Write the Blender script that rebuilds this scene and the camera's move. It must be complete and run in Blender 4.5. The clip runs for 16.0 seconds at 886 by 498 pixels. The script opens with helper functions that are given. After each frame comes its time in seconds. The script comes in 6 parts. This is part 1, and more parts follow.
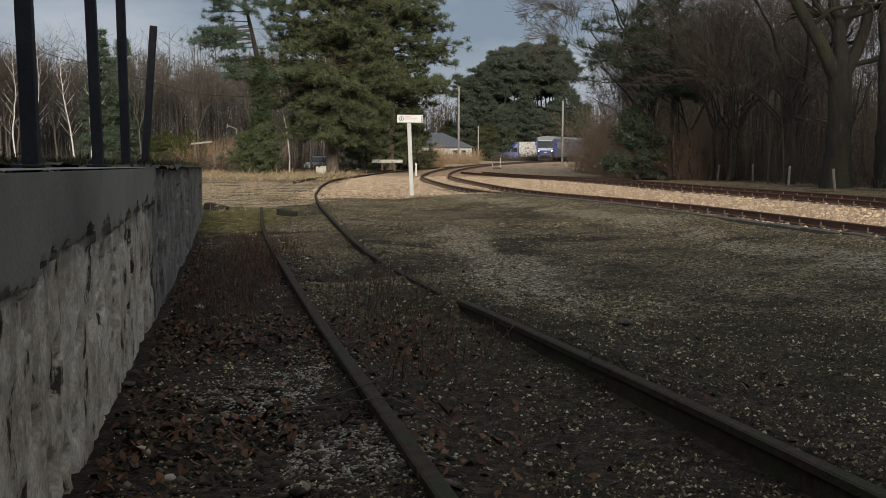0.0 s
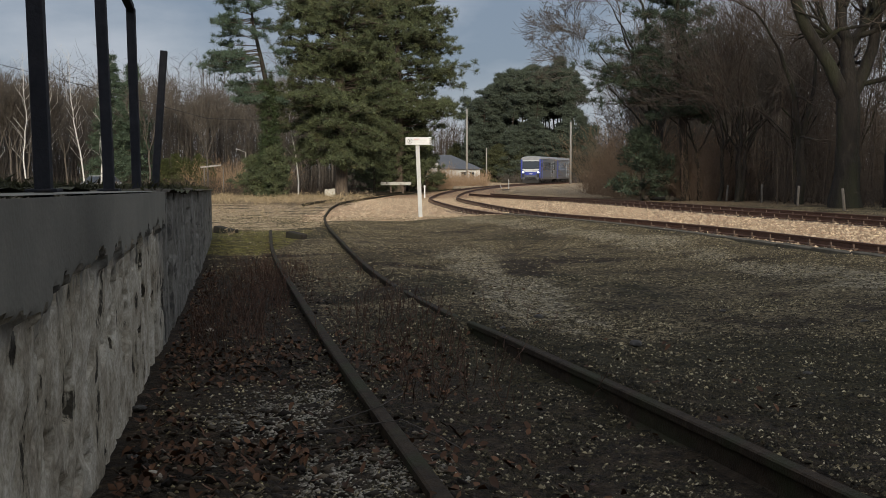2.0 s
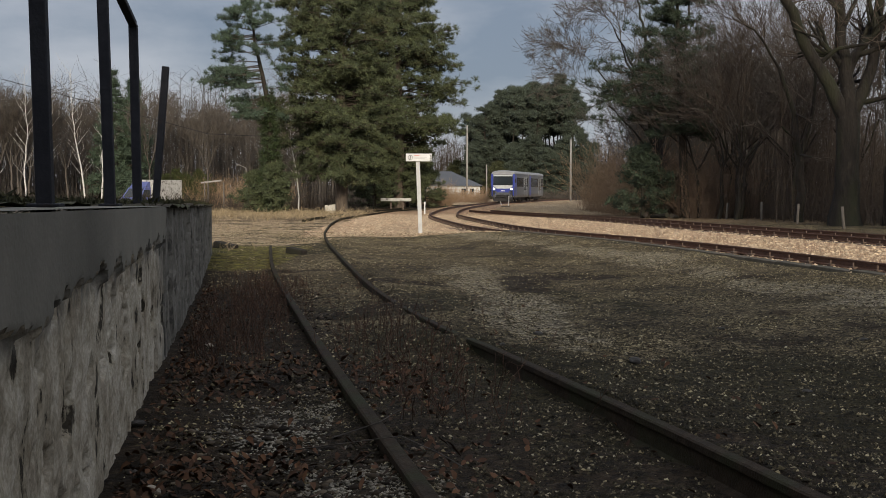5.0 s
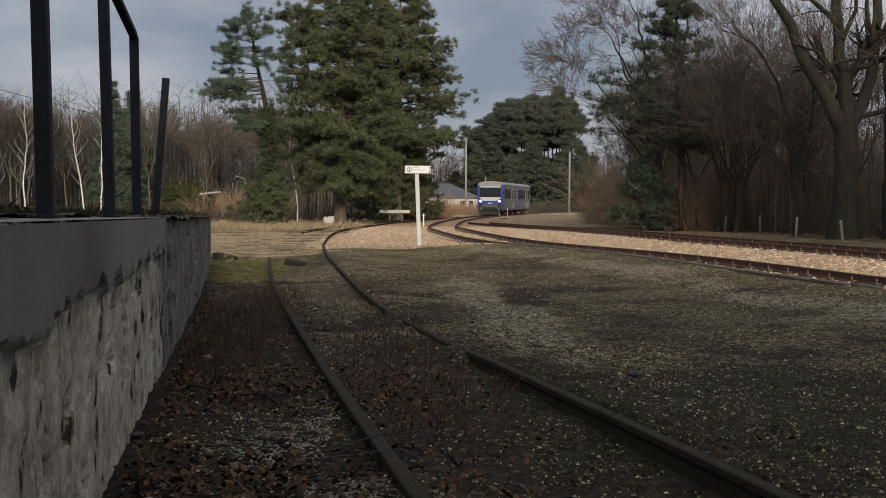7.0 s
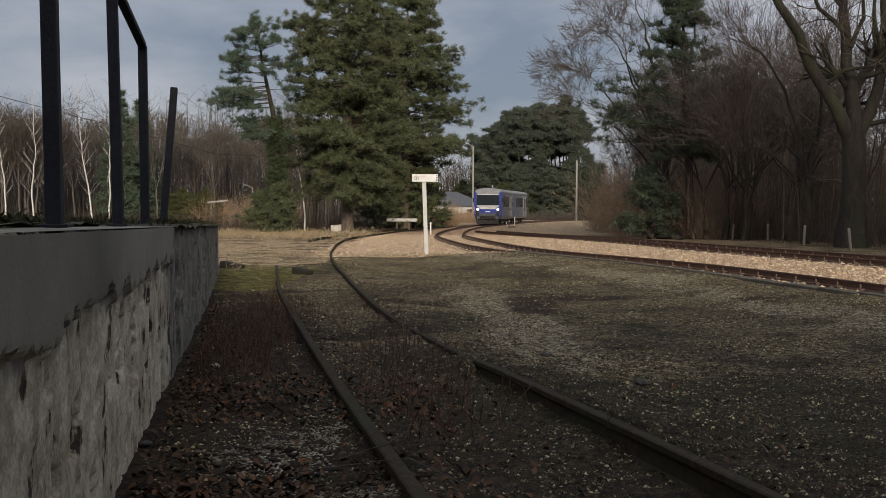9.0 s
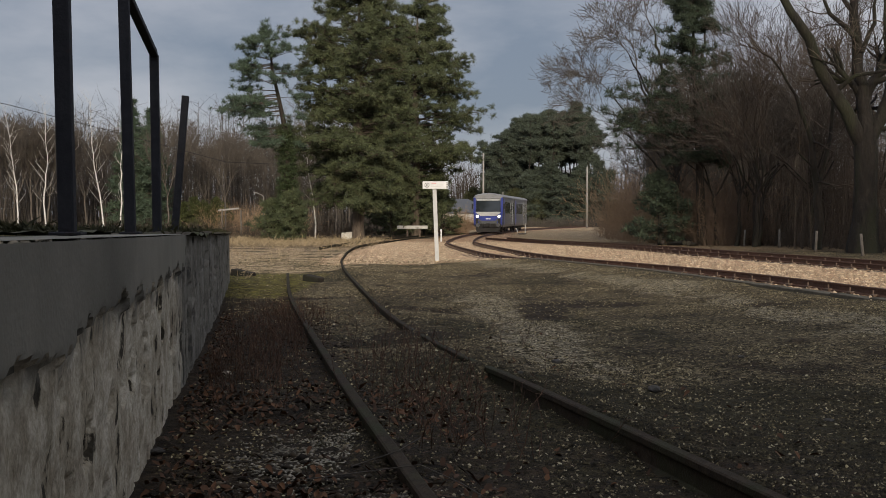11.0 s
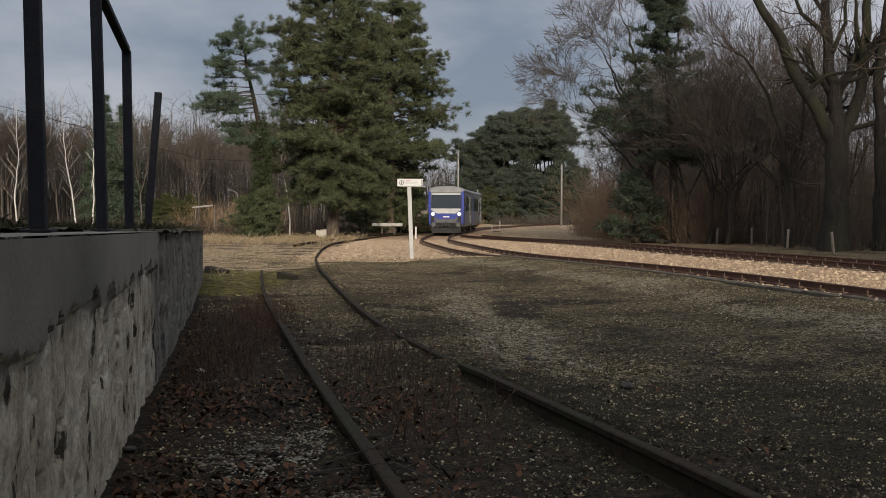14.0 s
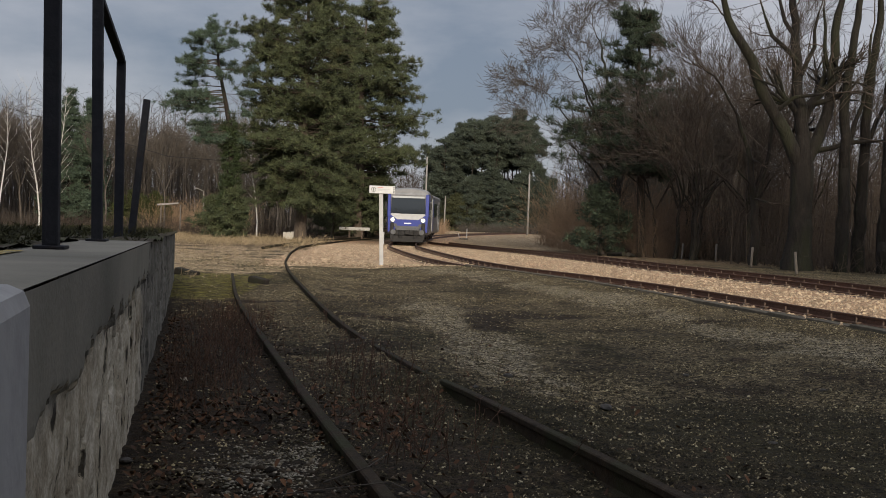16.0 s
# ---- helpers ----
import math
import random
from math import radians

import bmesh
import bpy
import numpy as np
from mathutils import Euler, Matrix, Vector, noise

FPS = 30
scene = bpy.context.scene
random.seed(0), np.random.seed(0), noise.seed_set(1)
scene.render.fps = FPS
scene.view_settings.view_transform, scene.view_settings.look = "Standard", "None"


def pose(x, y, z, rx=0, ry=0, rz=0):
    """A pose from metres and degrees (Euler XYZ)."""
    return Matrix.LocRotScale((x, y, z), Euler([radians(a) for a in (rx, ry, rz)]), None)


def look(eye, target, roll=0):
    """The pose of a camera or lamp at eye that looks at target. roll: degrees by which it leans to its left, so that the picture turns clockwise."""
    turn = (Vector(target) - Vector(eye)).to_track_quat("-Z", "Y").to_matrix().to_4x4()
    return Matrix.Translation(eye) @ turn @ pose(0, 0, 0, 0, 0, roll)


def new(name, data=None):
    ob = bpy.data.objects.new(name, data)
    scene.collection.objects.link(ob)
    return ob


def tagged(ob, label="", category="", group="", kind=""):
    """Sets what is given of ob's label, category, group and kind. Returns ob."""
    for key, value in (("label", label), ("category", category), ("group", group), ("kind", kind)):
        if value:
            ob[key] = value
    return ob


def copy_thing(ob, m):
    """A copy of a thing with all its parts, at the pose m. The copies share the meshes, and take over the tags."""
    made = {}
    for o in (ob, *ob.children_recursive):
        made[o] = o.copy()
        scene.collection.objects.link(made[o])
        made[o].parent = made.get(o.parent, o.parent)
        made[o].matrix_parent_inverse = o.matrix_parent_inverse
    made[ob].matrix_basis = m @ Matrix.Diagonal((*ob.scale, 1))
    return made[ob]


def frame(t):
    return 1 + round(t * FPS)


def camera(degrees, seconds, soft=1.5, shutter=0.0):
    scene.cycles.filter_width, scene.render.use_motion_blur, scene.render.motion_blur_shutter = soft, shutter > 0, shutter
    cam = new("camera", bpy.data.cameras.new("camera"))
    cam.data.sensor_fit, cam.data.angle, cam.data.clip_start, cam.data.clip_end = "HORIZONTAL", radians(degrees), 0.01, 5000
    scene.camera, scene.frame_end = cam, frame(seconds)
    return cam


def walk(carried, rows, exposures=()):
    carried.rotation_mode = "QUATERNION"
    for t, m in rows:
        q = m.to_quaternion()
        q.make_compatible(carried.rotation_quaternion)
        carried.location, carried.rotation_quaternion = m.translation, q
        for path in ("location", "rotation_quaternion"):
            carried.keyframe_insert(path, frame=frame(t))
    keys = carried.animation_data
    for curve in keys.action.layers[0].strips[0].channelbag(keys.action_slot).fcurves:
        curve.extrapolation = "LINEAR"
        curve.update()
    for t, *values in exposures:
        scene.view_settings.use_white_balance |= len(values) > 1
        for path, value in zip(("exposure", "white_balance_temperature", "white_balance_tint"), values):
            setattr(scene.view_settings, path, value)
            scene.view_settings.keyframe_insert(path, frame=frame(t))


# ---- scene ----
# ---------------------------------------------------------------- camera
cam = camera(46.0, 16.0, 0.9)
EYES = [
    (0.0, 0.010, -0.002, 0.897, -1.063, -5.409, 0.224),
    (0.5, 0.008, 0.000, 0.899, -0.709, -5.204, 0.034),
    (1.0, 0.005, -0.001, 0.899, -0.465, -4.677, 0.076),
    (1.5, 0.004, -0.001, 0.899, -0.424, -4.308, 0.048),
    (2.0, 0.002, 0.001, 0.898, -0.582, -4.209, -0.119),
    (2.5, 0.003, -0.004, 0.899, -0.348, -4.092, -0.051),
    (3.0, 0.001, -0.003, 0.899, -0.046, -3.742, 0.029),
    (3.5, 0.002, -0.004, 0.900, 0.006, -3.593, -0.012),
    (4.0, 0.001, -0.003, 0.899, -0.215, -3.605, -0.202),
    (4.5, 0.003, -0.010, 0.899, -0.465, -3.463, 0.020),
    (7.0, -0.003, -0.012, 0.900, -0.665, -2.654, 0.331),
    (7.5, -0.002, -0.016, 0.901, -0.499, -2.392, 0.300),
    (8.0, 0.000, -0.016, 0.900, -0.512, -2.420, 0.034),
    (8.5, -0.003, -0.014, 0.901, -0.470, -2.431, 0.139),
    (9.0, -0.005, -0.015, 0.903, -0.273, -2.199, 0.299),
    (11.5, -0.009, -0.014, 0.901, 0.403, -1.807, -0.012),
    (12.0, -0.005, -0.016, 0.902, 0.278, -1.959, -0.231),
    (12.5, -0.006, -0.013, 0.902, -0.137, -2.097, -0.103),
    (13.0, -0.004, -0.021, 0.903, -0.610, -2.039, 0.042),
    (13.5, -0.007, -0.022, 0.903, -0.751, -1.914, 0.173),
    (14.0, -0.002, -0.028, 0.902, -1.074, -1.944, 0.185),
    (14.5, -0.006, -0.034, 0.905, -1.666, -2.358, -0.045),
    (15.0, -0.026, -0.022, 0.919, 1.085, -1.691, -0.574),
    (15.5, -0.063, -0.067, 0.958, -0.957, -1.351, 0.416),
    (16.0, -0.149, -0.143, 0.988, -3.006, -1.618, 2.100),
]


def eye_pose(x, y, z, yaw, pitch, roll):
    """Yaw to the left and pitch upwards from level along +y, in degrees."""
    return Matrix.Translation((x, y, z)) @ pose(0, 0, 0, 0, 0, yaw) @ pose(0, 0, 0, 90 + pitch, 0, 0) @ pose(0, 0, 0, 0, 0, roll)


walk(cam, [(r[0], eye_pose(*r[1:])) for r in EYES], [(0.0, 0.02, 6300, 7.0), (3.5, 0.06, 6350, 7.5), (7.0, 0.0, 6500, 10.0), (16.0, -0.05, 6500, 10.0)])

# ---------------------------------------------------------------- sky and sun
SUN_AZ, SUN_EL = 174.0, 19.0   # compass degrees from +y to the right; height in degrees


def make_world():
    world = bpy.data.worlds.new("sky")
    scene.world = world
    world.use_nodes = True
    nt = world.node_tree
    nt.nodes.clear()
    out = nt.nodes.new("ShaderNodeOutputWorld")
    bg = nt.nodes.new("ShaderNodeBackground")
    sky = nt.nodes.new("ShaderNodeTexSky")
    sky.sky_type, sky.sun_disc = "NISHITA", False
    sky.sun_elevation, sky.sun_rotation = radians(SUN_EL), radians(SUN_AZ)
    tc = nt.nodes.new("ShaderNodeTexCoord")
    mp = nt.nodes.new("ShaderNodeMapping")
    mp.inputs["Scale"].default_value = (1.0, 1.0, 2.6)
    mp.inputs["Location"].default_value = (0.55, -1.3, 0.35)
    n1 = nt.nodes.new("ShaderNodeTexNoise")
    n1.inputs["Scale"].default_value, n1.inputs["Detail"].default_value, n1.inputs["Roughness"].default_value = 1.9, 8, 0.55
    ramp = nt.nodes.new("ShaderNodeValToRGB")
    ramp.color_ramp.elements[0].position, ramp.color_ramp.elements[0].color = 0.36, (2.05, 2.45, 3.2, 1)
    ramp.color_ramp.elements[1].position, ramp.color_ramp.elements[1].color = 0.57, (4.9, 4.98, 5.5, 1)
    mix = nt.nodes.new("ShaderNodeMix")
    mix.data_type = "RGBA"
    mix.inputs["Factor"].default_value = 0.9
    bg.inputs["Strength"].default_value = 0.1
    # thin cloud grows brighter towards the veiled sun
    a, e = radians(SUN_AZ), radians(SUN_EL + 12)
    dot = nt.nodes.new("ShaderNodeVectorMath")
    dot.operation = "DOT_PRODUCT"
    dot.inputs[1].default_value = (math.sin(a) * math.cos(e), math.cos(a) * math.cos(e), math.sin(e))
    glow = nt.nodes.new("ShaderNodeMapRange")
    glow.inputs["From Min"].default_value, glow.inputs["From Max"].default_value = -0.1, 1.0
    glow.inputs["To Min"].default_value, glow.inputs["To Max"].default_value = 1.0, 2.6
    lit = nt.nodes.new("ShaderNodeVectorMath")
    lit.operation = "SCALE"
    L = nt.links.new
    L(tc.outputs["Generated"], mp.inputs["Vector"])
    L(mp.outputs["Vector"], n1.inputs["Vector"])
    L(n1.outputs["Fac"], ramp.inputs["Fac"])
    L(sky.outputs["Color"], mix.inputs["A"])
    L(tc.outputs["Generated"], dot.inputs[0])
    L(dot.outputs["Value"], glow.inputs["Value"])
    L(ramp.outputs["Color"], lit.inputs[0])
    L(glow.outputs["Result"], lit.inputs["Scale"])
    L(lit.outputs["Vector"], mix.inputs["B"])
    L(mix.outputs["Result"], bg.inputs["Color"])
    L(bg.outputs["Background"], out.inputs["Surface"])


make_world()
sun = new("sun", bpy.data.lights.new("sun", "SUN"))
sun.data.energy, sun.data.angle, sun.data.color = 4.2, radians(14.0), (1.0, 0.87, 0.68)
_a, _e = radians(SUN_AZ), radians(SUN_EL)
sun.matrix_world = look((0, 0, 60), (-math.sin(_a) * math.cos(_e), -math.cos(_a) * math.cos(_e), 60 - math.sin(_e)))

# ---------------------------------------------------------------- materials
def sock(node, name):
    return node.inputs[name]


def material(name, stops, scale=4.0, rough=0.85, bump=0.3, bump_scale=None, metal=0.0, detail=8, stretch=(1, 1, 1),
             second=None, second_scale=0.6, second_range=(0.45, 0.62), spec=0.3, random_shift=0.0, bump_dist=0.02):
    """Noise-driven paint, stone or bark: stops are (position, colour) of the fine grain; second is a coarse stain colour."""
    m = bpy.data.materials.new(name)
    m.use_nodes = True
    nt = m.node_tree
    b = nt.nodes["Principled BSDF"]
    L = nt.links.new
    tc = nt.nodes.new("ShaderNodeTexCoord")
    mp = nt.nodes.new("ShaderNodeMapping")
    sock(mp, "Scale").default_value = stretch
    L(tc.outputs["Object"], mp.inputs["Vector"])
    n = nt.nodes.new("ShaderNodeTexNoise")
    sock(n, "Scale").default_value, sock(n, "Detail").default_value, sock(n, "Roughness").default_value = scale, detail, 0.62
    L(mp.outputs["Vector"], n.inputs["Vector"])
    r = nt.nodes.new("ShaderNodeValToRGB")
    els = r.color_ramp.elements
    while len(els) < len(stops):
        els.new(0.5)
    for e, (p, c) in zip(els, stops):
        e.position, e.color = p, (*c, 1)
    L(n.outputs["Fac"], r.inputs["Fac"])
    col = r.outputs["Color"]
    if second:
        n2 = nt.nodes.new("ShaderNodeTexNoise")
        sock(n2, "Scale").default_value, sock(n2, "Detail").default_value = second_scale, 6
        L(mp.outputs["Vector"], n2.inputs["Vector"])
        mr = nt.nodes.new("ShaderNodeMapRange")
        sock(mr, "From Min").default_value, sock(mr, "From Max").default_value = second_range
        L(n2.outputs["Fac"], mr.inputs["Value"])
        mx = nt.nodes.new("ShaderNodeMix")
        mx.data_type = "RGBA"
        L(mr.outputs["Result"], mx.inputs["Factor"])
        L(col, mx.inputs["A"])
        sock(mx, "B").default_value = (*second, 1)
        col = mx.outputs["Result"]
    if random_shift:
        oi = nt.nodes.new("ShaderNodeNewGeometry")
        mr = nt.nodes.new("ShaderNodeMapRange")
        sock(mr, "To Min").default_value, sock(mr, "To Max").default_value = 1 - random_shift, 1 + random_shift
        L(oi.outputs["Random Per Island"], mr.inputs["Value"])
        vm = nt.nodes.new("ShaderNodeVectorMath")
        vm.operation = "SCALE"
        L(col, vm.inputs[0])
        L(mr.outputs["Result"], vm.inputs["Scale"])
        col = vm.outputs["Vector"]
    L(col, b.inputs["Base Color"])
    sock(b, "Roughness").default_value, sock(b, "Metallic").default_value = rough, metal
    sock(b, "Specular IOR Level").default_value = spec
    if bump:
        bp = nt.nodes.new("ShaderNodeBump")
        sock(bp, "Strength").default_value, sock(bp, "Distance").default_value = bump, bump_dist
        nb = nt.nodes.new("ShaderNodeTexNoise")
        sock(nb, "Scale").default_value, sock(nb, "Detail").default_value = bump_scale or scale * 2, 6
        L(mp.outputs["Vector"], nb.inputs["Vector"])
        L(nb.outputs["Fac"], bp.inputs["Height"])
        L(bp.outputs["Normal"], b.inputs["Normal"])
    return m


def plain(name, col, rough=0.5, metal=0.0, spec=0.4, emit=0.0):
    m = bpy.data.materials.new(name)
    m.use_nodes = True
    b = m.node_tree.nodes["Principled BSDF"]
    sock(b, "Base Color").default_value = (*col, 1)
    sock(b, "Roughness").default_value, sock(b, "Metallic").default_value, sock(b, "Specular IOR Level").default_value = rough, metal, spec
    if emit:
        sock(b, "Emission Color").default_value, sock(b, "Emission Strength").default_value = (*col, 1), emit
    return m


M = {}
M["concrete"] = material("concrete", [(0.25, (0.11, 0.10, 0.085)), (0.75, (0.20, 0.185, 0.155))], 9, 0.9, 0.25, 40, second=(0.085, 0.085, 0.08), second_scale=1.3)
# kerb concrete in a darker tone with olive blotches
M["kerb"] = material("dark_kerb", [(0.25, (0.05, 0.044, 0.033)), (0.75, (0.13, 0.112, 0.08))], 9, 0.9, 0.3, 40, second=(0.035, 0.032, 0.018), second_scale=1.3)
M["cap"] = material("smooth_render", [(0.25, (0.18, 0.168, 0.135)), (0.8, (0.27, 0.25, 0.205))], 3, 0.9, 0.15, 60, spec=0.15, second=(0.13, 0.122, 0.10), second_scale=0.9, second_range=(0.5, 0.75))
M["soil"] = material("soil_and_moss", [(0.3, (0.03, 0.024, 0.016)), (0.7, (0.07, 0.055, 0.035))], 14, 0.95, 0.8, 60, second=(0.045, 0.05, 0.015), second_scale=2.0)
M["rail"] = material("rusty_rail_steel", [(0.3, (0.014, 0.0098, 0.0062)), (0.7, (0.05, 0.034, 0.02))], 22, 0.85, 0.35, 120, spec=0.18, second=(0.028, 0.028, 0.012), second_scale=3)
M["rail_far"] = material("brown_rail_steel", [(0.3, (0.045, 0.022, 0.014)), (0.7, (0.10, 0.052, 0.035))], 22, 0.6, 0.25, 120, metal=0.2)
M["sleeper"] = material("weathered_sleeper_wood", [(0.3, (0.05, 0.036, 0.028)), (0.7, (0.13, 0.10, 0.08))], 10, 0.9, 0.5, 50, stretch=(1, 6, 1))
M["clip"] = material("rusty_clip", [(0.3, (0.06, 0.042, 0.03)), (0.7, (0.14, 0.095, 0.07))], 30, 0.8, 0.3)
M["post"] = material("dark_painted_steel", [(0.35, (0.013, 0.0135, 0.0175)), (0.7, (0.024, 0.024, 0.028))], 18, 0.7, 0.2, 70, spec=0.22, second=(0.03, 0.017, 0.012), second_scale=5, second_range=(0.6, 0.78))
M["white"] = material("weathered_white_paint", [(0.3, (0.46, 0.46, 0.46)), (0.7, (0.60, 0.60, 0.59))], 6, 0.6, 0.1)
M["grey_post"] = material("grey_wood_pole", [(0.3, (0.16, 0.15, 0.14)), (0.7, (0.30, 0.28, 0.26))], 12, 0.85, 0.3, stretch=(1, 1, 0.15))
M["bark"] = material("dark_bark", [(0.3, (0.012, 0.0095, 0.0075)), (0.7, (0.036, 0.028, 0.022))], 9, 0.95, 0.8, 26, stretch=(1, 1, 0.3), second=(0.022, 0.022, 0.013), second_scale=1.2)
M["cedar_bark"] = material("cedar_bark", [(0.3, (0.05, 0.038, 0.03)), (0.7, (0.12, 0.095, 0.075))], 9, 0.95, 0.8, 26, stretch=(1, 1, 0.3))
M["twig"] = material("twig_bark", [(0.3, (0.09, 0.072, 0.056)), (0.7, (0.17, 0.14, 0.112))], 6, 0.95, 0.0)
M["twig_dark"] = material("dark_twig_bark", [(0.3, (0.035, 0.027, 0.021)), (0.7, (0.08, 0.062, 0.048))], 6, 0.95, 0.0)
M["twig_red"] = material("russet_twigs", [(0.3, (0.07, 0.048, 0.033)), (0.7, (0.16, 0.112, 0.078))], 3, 0.95, 0.0)
M["twig_pale"] = material("dry_bramble_twigs", [(0.3, (0.19, 0.125, 0.077)), (0.7, (0.38, 0.265, 0.17))], 3, 0.95, 0.0)
M["birch"] = material("birch_bark", [(0.36, (0.06, 0.055, 0.05)), (0.46, (0.50, 0.48, 0.45)), (0.8, (0.62, 0.60, 0.57))], 7, 0.8, 0.2, stretch=(1, 1, 2.2))
M["twig_wood"] = material("forest_twigs", [(0.3, (0.05, 0.0425, 0.035)), (0.7, (0.11, 0.094, 0.079))], 2, 0.95, 0.0)
# oak bark toned near black: the trunk's shade is put into the colour
M["lichen_bark"] = material("lichened_shaded_bark", [(0.3, (0.007, 0.0058, 0.0046)), (0.58, (0.016, 0.013, 0.0105)), (0.85, (0.045, 0.039, 0.029))], 7, 0.95, 1.0, 18, stretch=(1, 1, 0.28), second=(0.018, 0.0185, 0.010), second_scale=1.1, bump_dist=0.06)
M["needle"] = material("long_pine_needles", [(0.3, (0.028, 0.037, 0.018)), (0.7, (0.085, 0.098, 0.046))], 1.6, 0.8, 0.0, random_shift=0.45, second=(0.09, 0.082, 0.04), second_scale=0.5, second_range=(0.56, 0.8))
M["needle_blue"] = material("pine_needles", [(0.3, (0.028, 0.044, 0.03)), (0.7, (0.07, 0.098, 0.062))], 1.6, 0.8, 0.0, random_shift=0.35)
M["needle_side"] = material("dark_pine_needles", [(0.3, (0.018, 0.027, 0.018)), (0.7, (0.05, 0.066, 0.04))], 1.6, 0.85, 0.0, random_shift=0.4)
M["needle_far"] = material("far_pine_needles", [(0.3, (0.026, 0.034, 0.025)), (0.7, (0.062, 0.076, 0.053))], 0.5, 0.85, 0.0, random_shift=0.4)
M["beam"] = material("flaking_whitewash", [(0.36, (0.10, 0.09, 0.08)), (0.46, (0.34, 0.33, 0.31)), (0.8, (0.46, 0.45, 0.43))], 5, 0.8, 0.2)
M["sign_white"] = material("dull_white_metal", [(0.3, (0.34, 0.34, 0.34)), (0.7, (0.44, 0.44, 0.43))], 6, 0.6, 0.1)
M["ivy"] = material("ivy_leaves", [(0.3, (0.014, 0.024, 0.008)), (0.7, (0.04, 0.055, 0.018))], 4, 0.5, 0.0, random_shift=0.4)
M["laurel"] = material("conifer_hedge", [(0.3, (0.022, 0.03, 0.009)), (0.7, (0.065, 0.072, 0.022))], 3, 0.7, 0.0, random_shift=0.4)
M["laurel_dull"] = material("olive_needles", [(0.3, (0.026, 0.031, 0.013)), (0.7, (0.07, 0.072, 0.032))], 1.2, 0.85, 0.0, random_shift=0.4)


def speckled(name, stops):
    """Stones that differ from one to the next, with a little grain."""
    m = material(name, [(0.3, (0.8, 0.8, 0.8)), (0.7, (1.15, 1.15, 1.15))], 40, 0.9, 0.0)
    nt = m.node_tree
    b = nt.nodes["Principled BSDF"]
    grain = b.inputs["Base Color"].links[0].from_socket
    g = nt.nodes.new("ShaderNodeNewGeometry")
    rr = nt.nodes.new("ShaderNodeValToRGB")
    while len(rr.color_ramp.elements) < len(stops):
        rr.color_ramp.elements.new(0.5)
    for e, (p, c) in zip(rr.color_ramp.elements, stops):
        e.position, e.color = p, (*c, 1)
    x = nt.nodes.new("ShaderNodeMix")
    x.data_type, x.blend_type = "RGBA", "MULTIPLY"
    sock(x, "Factor").default_value = 1.0
    nt.links.new(g.outputs["Random Per Island"], rr.inputs["Fac"])
    nt.links.new(rr.outputs["Color"], x.inputs["A"])
    nt.links.new(grain, x.inputs["B"])
    nt.links.new(x.outputs["Result"], b.inputs["Base Color"])
    return m


M["stone"] = speckled("mixed_gravel", [(0.0, (0.02, 0.0145, 0.0055)), (0.5, (0.066, 0.051, 0.0235)), (0.76, (0.185, 0.143, 0.070)), (0.93, (0.40, 0.325, 0.18)), (1.0, (0.54, 0.46, 0.285))])
# darker copy of the gravel tones, for the shaded foreground
M["fine_grit"] = speckled("darkened_grit", [(0.0, (0.009, 0.0066, 0.0024)), (0.6, (0.027, 0.0205, 0.0085)), (0.86, (0.07, 0.055, 0.027)), (0.96, (0.22, 0.18, 0.105)), (1.0, (0.44, 0.38, 0.25))])
M["ballast"] = material("limestone_ballast", [(0.25, (0.33, 0.23, 0.14)), (0.75, (0.57, 0.44, 0.29))], 3, 0.9, 0.0, random_shift=0.4)
M["leaf"] = material("dead_leaves", [(0.3, (0.03, 0.0145, 0.0068)), (0.7, (0.13, 0.06, 0.026))], 3, 0.8, 0.0, random_shift=0.5)
M["fence_wood"] = material("grey_fence_wood", [(0.3, (0.07, 0.062, 0.052)), (0.7, (0.16, 0.14, 0.12))], 12, 0.9, 0.4, stretch=(1, 1, 0.2))
M["weed"] = material("dead_weed_stalks", [(0.3, (0.05, 0.028, 0.018)), (0.7, (0.13, 0.075, 0.048))], 3, 0.9, 0.0, random_shift=0.4)
M["straw"] = material("dry_grass", [(0.3, (0.16, 0.12, 0.07)), (0.7, (0.30, 0.235, 0.145))], 3, 0.9, 0.0, random_shift=0.4)

# ---------------------------------------------------------------- helpers for shapes
def mesh(name, verts, faces, mat, smooth=False):
    me = bpy.data.meshes.new(name)
    me.from_pydata([tuple(v) for v in verts], [], [tuple(f) for f in faces])
    me.materials.append(mat)
    if smooth:
        me.polygons.foreach_set("use_smooth", [True] * len(me.polygons))
    me.update()
    return me


def tri_mesh(name, verts, tris, mat, smooth=False):
    """A mesh from arrays of corners and triangles."""
    verts, tris = np.asarray(verts, np.float32), np.asarray(tris, np.int32)
    me = bpy.data.meshes.new(name)
    me.vertices.add(len(verts))
    me.vertices.foreach_set("co", verts.ravel())
    me.loops.add(tris.size)
    me.loops.foreach_set("vertex_index", tris.ravel())
    me.polygons.add(len(tris))
    me.polygons.foreach_set("loop_start", np.arange(0, tris.size, 3, dtype=np.int32))
    if smooth:
        me.polygons.foreach_set("use_smooth", np.ones(len(tris), bool))
    me.materials.append(mat)
    me.update(calc_edges=True)
    return me


def put(name, me, parent=None, m=None, label=""):
    ob = new(name, me)
    if m is not None:
        ob.matrix_basis = m
    if parent is not None:
        ob.parent = parent
    if label:
        ob["label"] = label
    return ob


